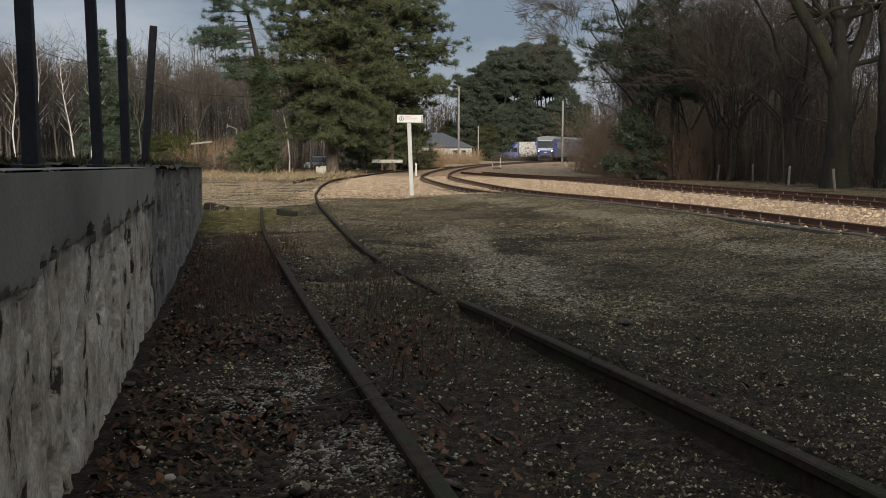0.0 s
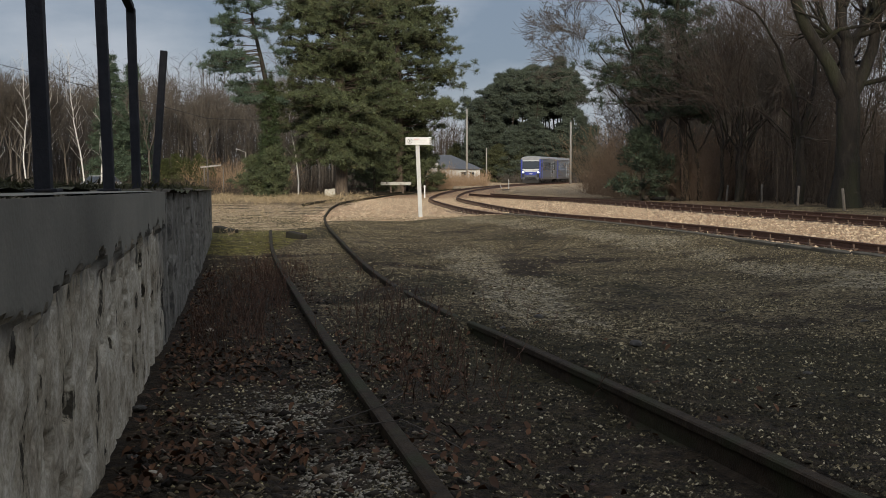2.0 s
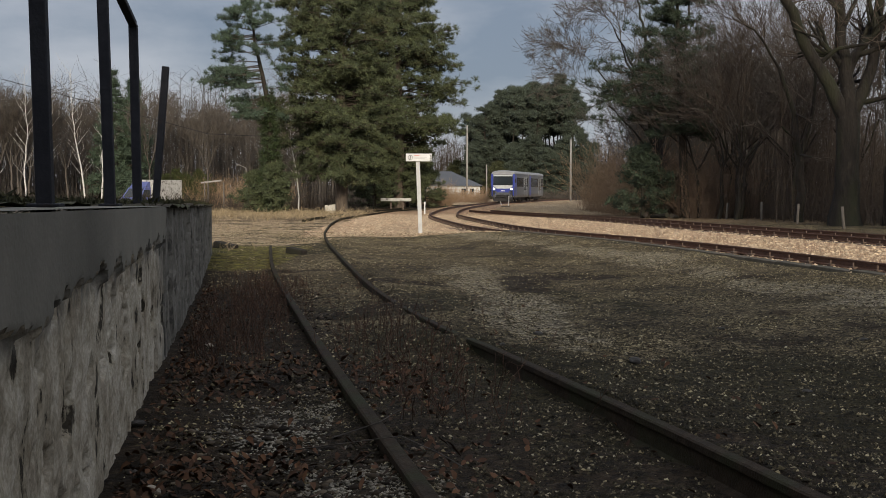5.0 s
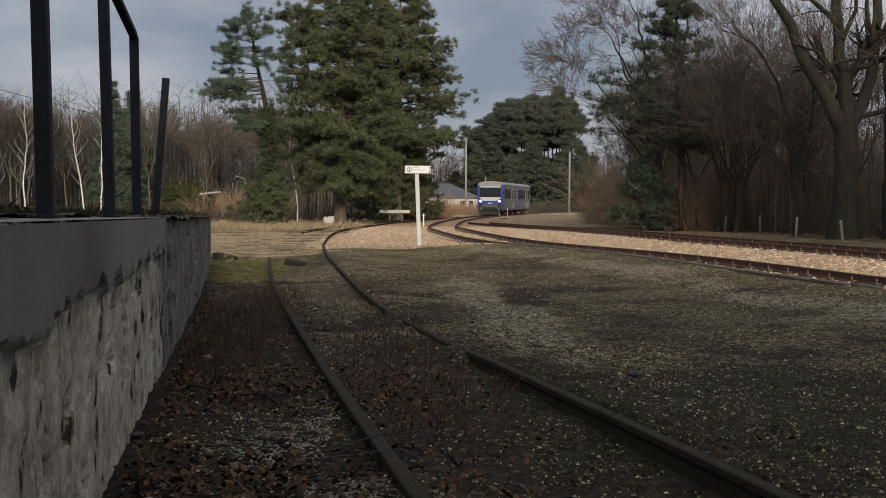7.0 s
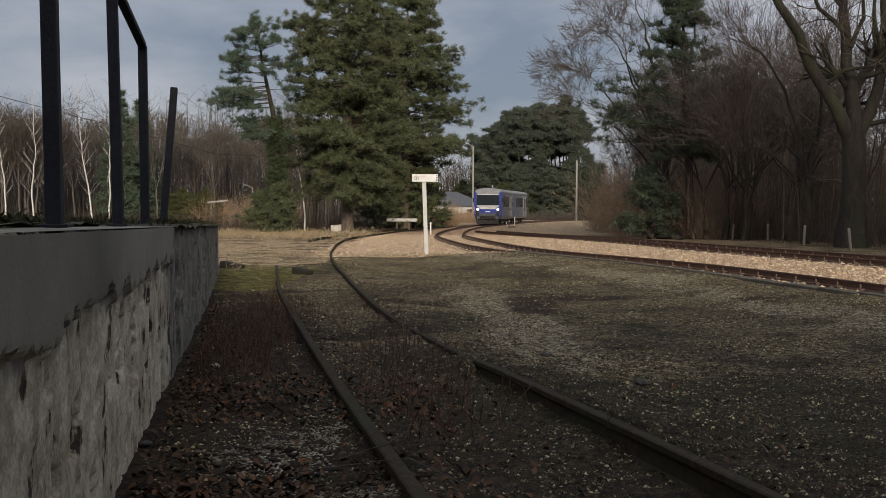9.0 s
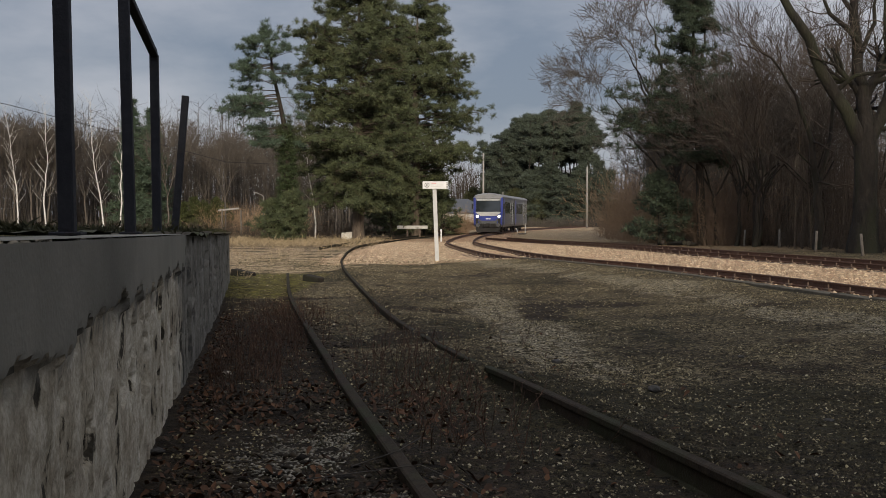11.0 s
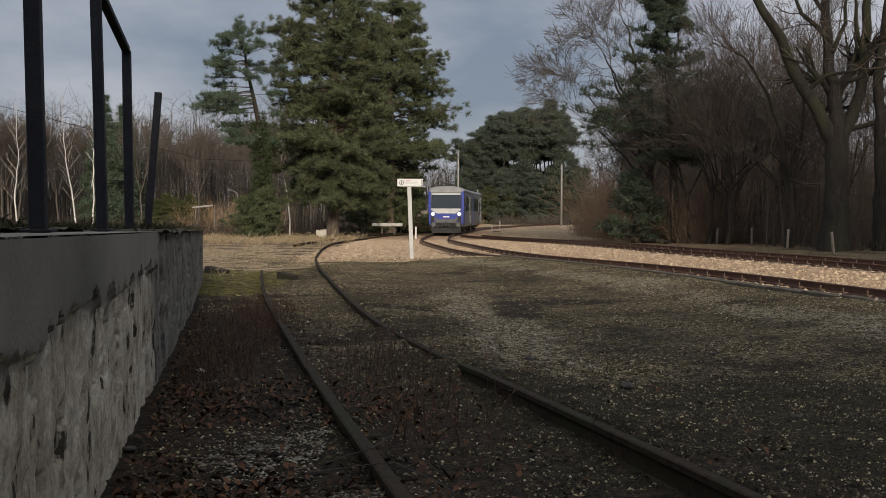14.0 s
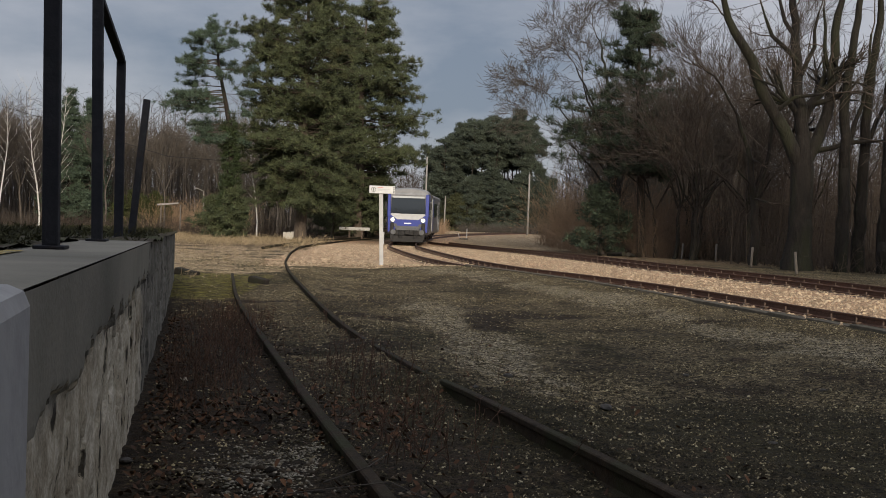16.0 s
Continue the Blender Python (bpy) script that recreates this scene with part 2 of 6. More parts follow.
def part(name, bm, mat, parent, label="", smooth=False):
    me = bpy.data.meshes.new(name)
    bm.to_mesh(me)
    bm.free()
    me.materials.append(mat)
    if smooth:
        me.polygons.foreach_set("use_smooth", [True] * len(me.polygons))
    return put(name, me, parent, None, label)


def thing(name, m, label, category, group="", kind=""):
    ob = new(name)
    ob.empty_display_size = 0.1
    ob.matrix_basis = m
    return tagged(ob, label, category, group, kind)


def add_box(bm, lo, hi, bevel=0.0, m=None):
    lo, hi = Vector(lo), Vector(hi)
    r = bmesh.ops.create_cube(bm, size=1.0)
    for v in r["verts"]:
        v.co = Vector(((lo[i] + hi[i]) / 2 + v.co[i] * (hi[i] - lo[i]) for i in range(3)))
    if bevel:
        edges = list({e for v in r["verts"] for e in v.link_edges})
        geo = bmesh.ops.bevel(bm, geom=edges, offset=bevel, segments=2, affect="EDGES", profile=0.5)
        vs = {v for f in geo["faces"] for v in f.verts} | {v for v in r["verts"] if v.is_valid}
    else:
        vs = set(r["verts"])
    if m is not None:
        for v in vs:
            v.co = m @ v.co
    return bm


def box(lo, hi, bevel=0.0, m=None):
    return add_box(bmesh.new(), lo, hi, bevel, m)


def add_tube(bm, a, b, r0, r1=None, seg=10):
    a, b = Vector(a), Vector(b)
    d = b - a
    r = bmesh.ops.create_cone(bm, cap_ends=True, segments=seg, radius1=r0, radius2=r0 if r1 is None else r1, depth=d.length)
    q = d.to_track_quat("Z", "Y").to_matrix().to_4x4()
    bmesh.ops.transform(bm, verts=r["verts"], matrix=Matrix.Translation((a + b) / 2) @ q)
    return bm


def tube(a, b, r0, r1=None, seg=10):
    return add_tube(bmesh.new(), a, b, r0, r1, seg)


def tubes_mesh(name, segs, mat, sides=4):
    """Tapered twigs: rows of ax ay az bx by bz r0 r1."""
    s = np.asarray(segs, float)
    a, b, r0, r1 = s[:, :3], s[:, 3:6], s[:, 6], s[:, 7]
    d = b - a
    d /= np.linalg.norm(d, axis=1, keepdims=True) + 1e-9
    b = b + d * np.minimum(r1 * 0.35, 0.12)[:, None]
    a = a - d * np.minimum(r0 * 0.15, 0.06)[:, None]
    ref = np.where(np.abs(d[:, 2:3]) < 0.9, np.array([[0, 0, 1.0]]), np.array([[1.0, 0, 0]]))
    u = np.cross(d, ref)
    u /= np.linalg.norm(u, axis=1, keepdims=True) + 1e-9
    w = np.cross(d, u)
    ang = np.arange(sides) * 2 * np.pi / sides
    ring = u[:, None] * np.cos(ang)[None, :, None] + w[:, None] * np.sin(ang)[None, :, None]
    v = np.concatenate([a[:, None] + ring * r0[:, None, None], b[:, None] + ring * r1[:, None, None]], 1)
    i = np.arange(sides)
    j = (i + 1) % sides
    t = np.concatenate([np.stack([i, j, sides + j], 1), np.stack([i, sides + j, sides + i], 1)])
    tris = t[None] + (np.arange(len(s)) * 2 * sides)[:, None, None]
    return tri_mesh(name, v.reshape(-1, 3), tris.reshape(-1, 3), mat, smooth=sides > 4)


def smoothstep(a, b, v):
    u = np.clip((v - a) / (b - a), 0, 1)
    return u * u * (3 - 2 * u)


# ---------------------------------------------------------------- lie of the land
Y1 = np.array([-60, -30, 0, 8, 15.8, 17.7, 20.8, 24.2, 26.4, 28.6, 32.7, 37.9, 43, 48, 52], float)
X1 = np.array([10.6, 9.0, 7.6, 7.0, 6.05, 5.75, 5.15, 4.1, 3.1, 2.4, 1.63, 1.1, 0.8, 0.62, 0.56], float)
HALF = 0.7


def line_one(y):
    """The middle of the platform track."""
    y = np.asarray(y, float)
    return np.where(y > 52, 0.55 + 0.0021 * np.clip(y - 50, 0, None) ** 2, np.interp(y, Y1, X1))


Y2 = np.array([-60, 0, 20, 25, 29, 34, 40, 48, 56, 64, 68], float)
X2 = np.array([17.6, 13.4, 11.3, 10.6, 9.7, 8.4, 7.5, 6.6, 5.2, 3.6, 2.7], float)


def line_two(y):
    """The middle of the passing track, which joins the other at the points."""
    y = np.asarray(y, float)
    return np.interp(y, Y2, X2)


def land(x, y):
    """Height of the ground without its relief."""
    x, y = np.asarray(x, float), np.asarray(y, float)
    z = -0.026 * np.where(y < 11, y, np.where(y > 17, 14.0, 14.0 - (17.0 - y) ** 2 / 12.0))
    z = z - 0.24 * smoothstep(34, 64, y)
    edge = line_one(y) - HALF - 0.22
    lift = smoothstep(-3.6, -0.1, x - edge) * (x < edge) * smoothstep(31, 26, y) * smoothstep(-40, -30, y)
    bank = smoothstep(12, 17, x - line_two(np.clip(y, -60, 68))) * 0.15 * smoothstep(90, 60, y)
    dip = -0.75 * smoothstep(80, 94, y) * smoothstep(0, -14, x)
    return z + 0.17 * lift + bank + dip


def lattice(x, y, scale, seed):
    """Smooth value noise in 0..1 on arrays."""
    rng = np.random.RandomState(seed)
    tab = rng.rand(256, 256)
    u, v = np.asarray(x, float) * scale + 1000.3, np.asarray(y, float) * scale + 1000.7
    i, j = np.floor(u).astype(int), np.floor(v).astype(int)
    fu, fv = u - i, v - j
    fu, fv = fu * fu * (3 - 2 * fu), fv * fv * (3 - 2 * fv)
    t = lambda a, b: tab[a % 256, b % 256]
    return (t(i, j) * (1 - fu) + t(i + 1, j) * fu) * (1 - fv) + (t(i, j + 1) * (1 - fu) + t(i + 1, j + 1) * fu) * fv


def fractal(x, y, scale, seed, octaves=4):
    s, a, tot = 0, 1.0, 0
    for k in range(octaves):
        s, tot = s + a * lattice(x, y, scale * 2 ** k, seed + k), tot + a
        a *= 0.55
    return s / tot


SIDE_L = [(0.62, -0.5), (0.03, 2.86), (-0.2, 3.87), (-0.38, 4.77), (-0.95, 7.78), (-1.66, 11.59), (-2.45, 15.88), (-3.30, 21.3)]
SIDE_R = [(1.75, -0.5), (1.13, 2.86), (0.99, 3.5), (0.79, 4.41), (0.61, 5.2), (0.28, 6.64), (-0.16, 8.81), (-0.42, 10.16), (-1.25, 15.88), (-2.26, 22.65),
          (-2.86, 27.5), (-3.41, 35.0), (-3.80, 44.0), (-3.70, 54.0), (-2.95, 64.0), (-1.0, 76.0), (2.5, 92.0)]
SIDE_2 = [(-4.85, 39.0), (-4.95, 46.0), (-4.80, 54.0), (-4.10, 64.0), (-2.1, 76.0), (1.4, 92.0)]


def resample(pts, step, rounds=3):
    """An even, smoothed polyline through points of the plan."""
    p = np.array(pts, float)
    s = np.r_[0, np.cumsum(np.linalg.norm(np.diff(p, axis=0), axis=1))]
    q = np.linspace(0, s[-1], max(3, int(s[-1] / step)))
    c = np.stack([np.interp(q, s, p[:, 0]), np.interp(q, s, p[:, 1])], 1)
    for _ in range(rounds):
        k = max(1, int(1.2 / step))
        pad = np.concatenate([2 * c[:1] - c[k:0:-1], c, 2 * c[-1:] - c[-2:-k - 2:-1]])
        ker = np.ones(2 * k + 1) / (2 * k + 1)
        c = np.stack([np.convolve(pad[:, i], ker, "valid") for i in (0, 1)], 1)
    return c


def ground_height(x, y):
    z = land(x, y)
    near = smoothstep(30, 8, y)
    rough = (fractal(x, y, 0.9, 3) - 0.5) * 0.07 * near + (fractal(x, y, 5.0, 9, 3) - 0.5) * 0.055 * near
    left = np.interp(y, [p[1] for p in SIDE_L], [p[0] for p in SIDE_L])
    right = np.interp(y, [p[1] for p in SIDE_R], [p[0] for p in SIDE_R])
    heap = 0.05 * np.exp(-((x - left) / 0.30) ** 2) * smoothstep(11, 7, y)
    heap = heap + 0.075 * smoothstep(0.03, 0.12, x - right) * np.exp(-(np.clip(x - right, 0, None) / 0.9) ** 2) * smoothstep(26, 20, y)
    cover = 0.11 * np.exp(-((y - 6.95) / 0.26) ** 2) + 0.048 * smoothstep(6.8, 7.4, y) * smoothstep(11.0, 9.6, y) + 0.04 * np.exp(-((y - 9.5) / 0.4) ** 2)
    heap = np.maximum(heap, cover * np.exp(-((x - right) / 0.40) ** 2))
    rough = rough + heap
    far = (fractal(x, y, 0.12, 21) - 0.5) * 0.12 * smoothstep(25, 60, y)
    return z + rough + far


# ---------------------------------------------------------------- ground
def zone_weights(x, y):
    """How much of ballast, bare brown soil, moss and straw lies where; moss also carries foreground shade."""
    n = fractal(x, y, 0.7, 40) - 0.5
    n2 = fractal(x, y, 2.2, 50) - 0.5
    t1, t2 = line_one(y), line_two(np.clip(y, -60, 68))
    between = smoothstep(-1.15, -0.85, x - t1 + n2 * 0.3) * smoothstep(2.6, 1.4, x - t2 + n * 1.2)
    heap = smoothstep(26.2, 27.6, y + n * 2.5) * smoothstep(-3.9, -3.2, x + n) * smoothstep(2.5, 1.2, x - t1) * smoothstep(75, 62, y)
    main = smoothstep(2.6, 1.5, np.abs(x - t1) + n) * smoothstep(27.5, 28.5, y)
    ballast = np.clip(between * smoothstep(170, 120, y) + heap + main, 0, 1)
    path = smoothstep(19.5, 25, y + n * 5) * smoothstep(52, 34, y + n * 10) * smoothstep(-1, -4, x) * (0.25 + 1.4 * np.clip(n2 * 2.2 + 0.35, 0, 1))
    left = smoothstep(0.6, -1.0, x + 0.19 * y + n * 0.6 - 0.9)
    soil = np.clip(left * smoothstep(22, 16, y) + np.clip(1.0 * (n * 4 - 0.1), 0, 1) * smoothstep(26, 22, y), 0, 1)
    soil = np.clip(soil + 0.55 * smoothstep(6.5, 3.0, y + n * 3) * smoothstep(4.5, 1.5, x - 0.4 * y + n * 2), 0, 1)
    moss = np.clip((fractal(x, y, 0.45, 60) - 0.52) * 6, 0, 1) * smoothstep(30, 24, y) * smoothstep(5.6, 4.4, x) * 0.8
    moss = np.clip(moss + smoothstep(15, 17, y) * smoothstep(24.5, 21, y) * smoothstep(-2.4, -2.9, x) * smoothstep(-5, -4.4, x), 0, 1)
    lush = smoothstep(15, 17, y) * smoothstep(24.5, 21, y) * smoothstep(-2.3, -2.8, x) * smoothstep(-5, -4.4, x)
    soil = soil * (1 - lush)
    # foreground shade put into the moss weight, which darkens the ground close by
    moss = np.clip(moss + 0.95 * smoothstep(8.0, 4.5, y + n * 6) * smoothstep(-0.2, 0.6, x + 0.19 * y), 0, 1)
    moss = np.clip(moss + 0.55 * np.exp(-(((x - 1.6 + 0.3 * n) / 1.5) ** 2 + ((y - 20.5 + 3 * n) / 2.6) ** 2)), 0, 1)
    rim = t1 - HALF - 0.3
    pale = np.exp(-((x - rim + 1.5 + n * 1.5) / 0.55) ** 2) * smoothstep(29, 25, y) * (0.6 + n2)
    pale = pale + np.exp(-((x - (1.0 - 0.02 * y) + n * 0.8) / 0.45) ** 2) * smoothstep(5.5, 7.5, y) * smoothstep(19, 13, y) * (0.75 + n2)
    streak = smoothstep(0.46, 0.70, fractal(x * 0.55 + 0.25 * y, y, 0.42, 66)) * smoothstep(7, 11, y) * smoothstep(31, 26, y) * smoothstep(-2.2, -0.8, x + 0.1 * y)
    pale = np.clip(pale * 1.1 + 0.3 * streak, 0, 1) * (1 - ballast)
    moss, soil = moss * (1 - 0.8 * pale), soil * (1 - 0.8 * pale)
    verge = 1.0 * smoothstep(56, 68, y) * smoothstep(1.0, 2.5, x) * smoothstep(156, 146, y)
    straw = np.clip(path + verge, 0, 1) * (1 - ballast)
    grass = smoothstep(30, 50, y) * (1 - ballast)
    return ballast, soil * (1 - ballast), moss * (1 - ballast), straw, np.clip(grass, 0, 1), lush, pale


def ground_material():
    m = bpy.data.materials.new("yard_ground")
    m.use_nodes = True
    nt = m.node_tree
    L = nt.links.new
    b = nt.nodes["Principled BSDF"]
    tc = nt.nodes.new("ShaderNodeTexCoord")

    def noise_node(scale, detail=6, rough=0.6):
        n = nt.nodes.new("ShaderNodeTexNoise")
        sock(n, "Scale").default_value, sock(n, "Detail").default_value, sock(n, "Roughness").default_value = scale, detail, rough
        L(tc.outputs["Object"], n.inputs["Vector"])
        return n.outputs["Fac"]

    def ramp(fac, lo, hi, p0=0.3, p1=0.7):
        r = nt.nodes.new("ShaderNodeValToRGB")
        r.color_ramp.elements[0].position, r.color_ramp.elements[0].color = p0, (*lo, 1)
        r.color_ramp.elements[1].position, r.color_ramp.elements[1].color = p1, (*hi, 1)
        L(fac, r.inputs["Fac"])
        return r.outputs["Color"]

    def mix(fac, a, c):
        x = nt.nodes.new("ShaderNodeMix")
        x.data_type = "RGBA"
        L(fac, x.inputs["Factor"])
        L(a, x.inputs["A"])
        L(c, x.inputs["B"])
        return x.outputs["Result"]

    vor = nt.nodes.new("ShaderNodeTexVoronoi")
    sock(vor, "Scale").default_value = 36
    L(tc.outputs["Object"], vor.inputs["Vector"])
    sep = nt.nodes.new("ShaderNodeSeparateColor")
    L(vor.outputs["Color"], sep.inputs["Color"])
    vor2 = nt.nodes.new("ShaderNodeTexVoronoi")
    sock(vor2, "Scale").default_value = 95
    L(tc.outputs["Object"], vor2.inputs["Vector"])
    sep2 = nt.nodes.new("ShaderNodeSeparateColor")
    L(vor2.outputs["Color"], sep2.inputs["Color"])
    both = nt.nodes.new("ShaderNodeMath")
    both.operation = "MULTIPLY"
    L(sep.outputs["Red"], both.inputs[0])
    L(sep2.outputs["Red"], both.inputs[1])
    root = nt.nodes.new("ShaderNodeMath")
    root.operation = "POWER"
    L(both.outputs[0], root.inputs[0])
    root.inputs[1].default_value = 0.7
    pebble = root.outputs[0]
    fine, mid, big = noise_node(70, 8), noise_node(6, 8), ramp(noise_node(0.75, 7), (0, 0, 0), (1, 1, 1), 0.38, 0.62)

    def attr(name):
        a = nt.nodes.new("ShaderNodeAttribute")
        a.attribute_name = name
        add = nt.nodes.new("ShaderNodeMath")
        add.operation = "MULTIPLY_ADD"
        L(mid, add.inputs[0])
        add.inputs[1].default_value = 0.9
        add.inputs[2].default_value = -0.45
        s = nt.nodes.new("ShaderNodeMath")
        s.operation = "ADD"
        L(a.outputs["Fac"], s.inputs[0])
        L(add.outputs[0], s.inputs[1])
        r = nt.nodes.new("ShaderNodeMapRange")
        r.interpolation_type = "SMOOTHSTEP"
        sock(r, "From Min").default_value, sock(r, "From Max").default_value = 0.3, 0.7
        L(s.outputs[0], r.inputs["Value"])
        return r.outputs["Result"]

    gravel = mix(big, ramp(pebble, (0.015, 0.011, 0.005), (0.13, 0.10, 0.053), 0.1, 0.95), ramp(pebble, (0.04, 0.030, 0.0145), (0.38, 0.305, 0.175), 0.1, 0.95))
    soil = mix(pebble, ramp(mid, (0.006, 0.0041, 0.0022), (0.028, 0.0185, 0.010), 0.25, 0.75), ramp(mid, (0.022, 0.015, 0.008), (0.085, 0.06, 0.034), 0.25, 0.75))
    moss = mix(pebble, ramp(fine, (0.006, 0.0054, 0.002), (0.026, 0.022, 0.007)), ramp(fine, (0.03, 0.0235, 0.010), (0.095, 0.077, 0.035)))
    ballast = mix(big, ramp(pebble, (0.26, 0.175, 0.105), (0.56, 0.42, 0.27), 0.05, 0.95), ramp(pebble, (0.30, 0.185, 0.115), (0.54, 0.365, 0.235), 0.05, 0.95))
    straw = ramp(mid, (0.15, 0.10, 0.055), (0.50, 0.39, 0.25), 0.35, 0.65)
    grass = ramp(mid, (0.09, 0.062, 0.036), (0.20, 0.145, 0.085), 0.3, 0.7)
    c = mix(attr("moss"), gravel, moss)
    c = mix(attr("soil"), c, soil)
    c = mix(attr("pale"), c, ramp(pebble, (0.06, 0.049, 0.031), (0.47, 0.40, 0.275), 0.05, 0.9))
    c = mix(attr("grass"), c, grass)
    c = mix(attr("straw"), c, straw)
    c = mix(attr("lush"), c, ramp(mid, (0.03, 0.025, 0.008), (0.17, 0.15, 0.034), 0.34, 0.66))
    c = mix(attr("ballast"), c, ballast)
    grain = nt.nodes.new("ShaderNodeMix")
    grain.data_type, grain.blend_type = "RGBA", "MULTIPLY"
    sock(grain, "Factor").default_value = 1.0
    L(c, grain.inputs["A"])
    L(ramp(noise_node(17, 5, 0.7), (0.42, 0.41, 0.40), (1.85, 1.83, 1.8), 0.36, 0.64), grain.inputs["B"])
    L(grain.outputs["Result"], b.inputs["Base Color"])
    sock(b, "Roughness").default_value, sock(b, "Specular IOR Level").default_value = 0.92, 0.2
    bp = nt.nodes.new("ShaderNodeBump")
    sock(bp, "Strength").default_value, sock(bp, "Distance").default_value = 0.9, 0.035
    ad = nt.nodes.new("ShaderNodeMath")
    L(pebble, ad.inputs[0])
    L(fine, ad.inputs[1])
    L(ad.outputs[0], bp.inputs["Height"])
    L(bp.outputs["Normal"], b.inputs["Normal"])
    return m


def build_ground():
    grow = lambda a, s, n, f: a + np.cumsum(s * f ** np.arange(n))
    ys = np.r_[-grow(0, 3, 22, 1.25)[::-1], np.arange(0, 2, 0.25), np.arange(2, 14, 0.09), np.arange(14, 32, 0.22), np.arange(32, 80, 0.6), np.arange(80, 160, 2.5), grow(160, 5, 22, 1.22)]
    xs = np.r_[-grow(6, 0.3, 34, 1.2)[::-1], np.arange(-6, 8, 0.11), np.arange(8, 16, 0.3), grow(16, 0.4, 34, 1.2)]
    X, Y = np.meshgrid(xs, ys)
    x, y = X.ravel(), Y.ravel()
    z = ground_height(x, y)
    n = len(xs)
    idx = np.arange(len(x)).reshape(len(ys), n)
    a, b_, c_, d_ = idx[:-1, :-1].ravel(), idx[:-1, 1:].ravel(), idx[1:, 1:].ravel(), idx[1:, :-1].ravel()
    tris = np.concatenate([np.stack([a, b_, c_], 1), np.stack([a, c_, d_], 1)])
    me = tri_mesh("ground", np.stack([x, y, z], 1), tris, ground_material(), smooth=True)
    for name, w in zip(("ballast", "soil", "moss", "straw", "grass", "lush", "pale"), zone_weights(x, y)):
        at = me.attributes.new(name, "FLOAT", "POINT")
        at.data.foreach_set("value", np.asarray(w, np.float32))
    return tagged(put("ground", me), "gravel and soil of the station yard with beige ballast", "ground", kind="structure")


build_ground()


# ---------------------------------------------------------------- rails
PROFILE = [(-0.055, 0.0), (0.055, 0.0), (0.055, 0.012), (0.012, 0.03), (0.010, 0.095), (0.027, 0.105), (0.028, 0.130), (0.020, 0.135), (-0.020, 0.135), (-0.028, 0.130), (-0.027, 0.105), (-0.010, 0.095), (-0.012, 0.03), (-0.055, 0.012)]


def rail_mesh(plan, zs, mat, lean=None):
    c = np.asarray(plan, float)
    d = np.gradient(c, axis=0)
    d /= np.linalg.norm(d, axis=1, keepdims=True)
    side = np.stack([d[:, 1], -d[:, 0]], 1)
    k = len(PROFILE)
    v = np.zeros((len(c), k, 3))
    for i, (u, w) in enumerate(PROFILE):
        v[:, i, :2] = c + side * u
        v[:, i, 2] = zs + w
    faces = []
    for r in range(len(c) - 1):
        for i in range(k):
            j = (i + 1) % k
            faces.append((r * k + i, r * k + j, (r + 1) * k + j, (r + 1) * k + i))
    faces.append(tuple(range(k))[::-1])
    faces.append(tuple((len(c) - 1) * k + i for i in range(k)))
    return mesh("rail", v.reshape(-1, 3), faces, mat)


def clean_land(x, y):
    """Track bed: the ground without the platform's rise."""
    y = np.asarray(y, float)
    z = -0.026 * np.where(y < 11, y, np.where(y > 17, 14.0, 14.0 - (17.0 - y) ** 2 / 12.0))
    return z - 0.24 * smoothstep(34, 64, y)


def build_siding():
    t = thing("siding_track", pose(0, 0, 0), "old rusty siding rails half buried in gravel and leaves", "railway track")
    pl = resample(SIDE_L, 0.25)
    zl = clean_land(pl[:, 0], pl[:, 1]) - 0.035
    put("rail", rail_mesh(pl, zl, M["rail"]), t)
    pr = resample(SIDE_R, 0.25)
    yy = pr[:, 1]
    sink = 0.02 * smoothstep(6.0, 7.5, yy)
    put("rail", rail_mesh(pr, clean_land(pr[:, 0], yy) - 0.03 - sink, M["rail"]), t)
    p2 = resample(SIDE_2, 0.5)
    put("rail", rail_mesh(p2, clean_land(p2[:, 0], p2[:, 1]) - 0.03, M["rail"]), t)


build_siding()


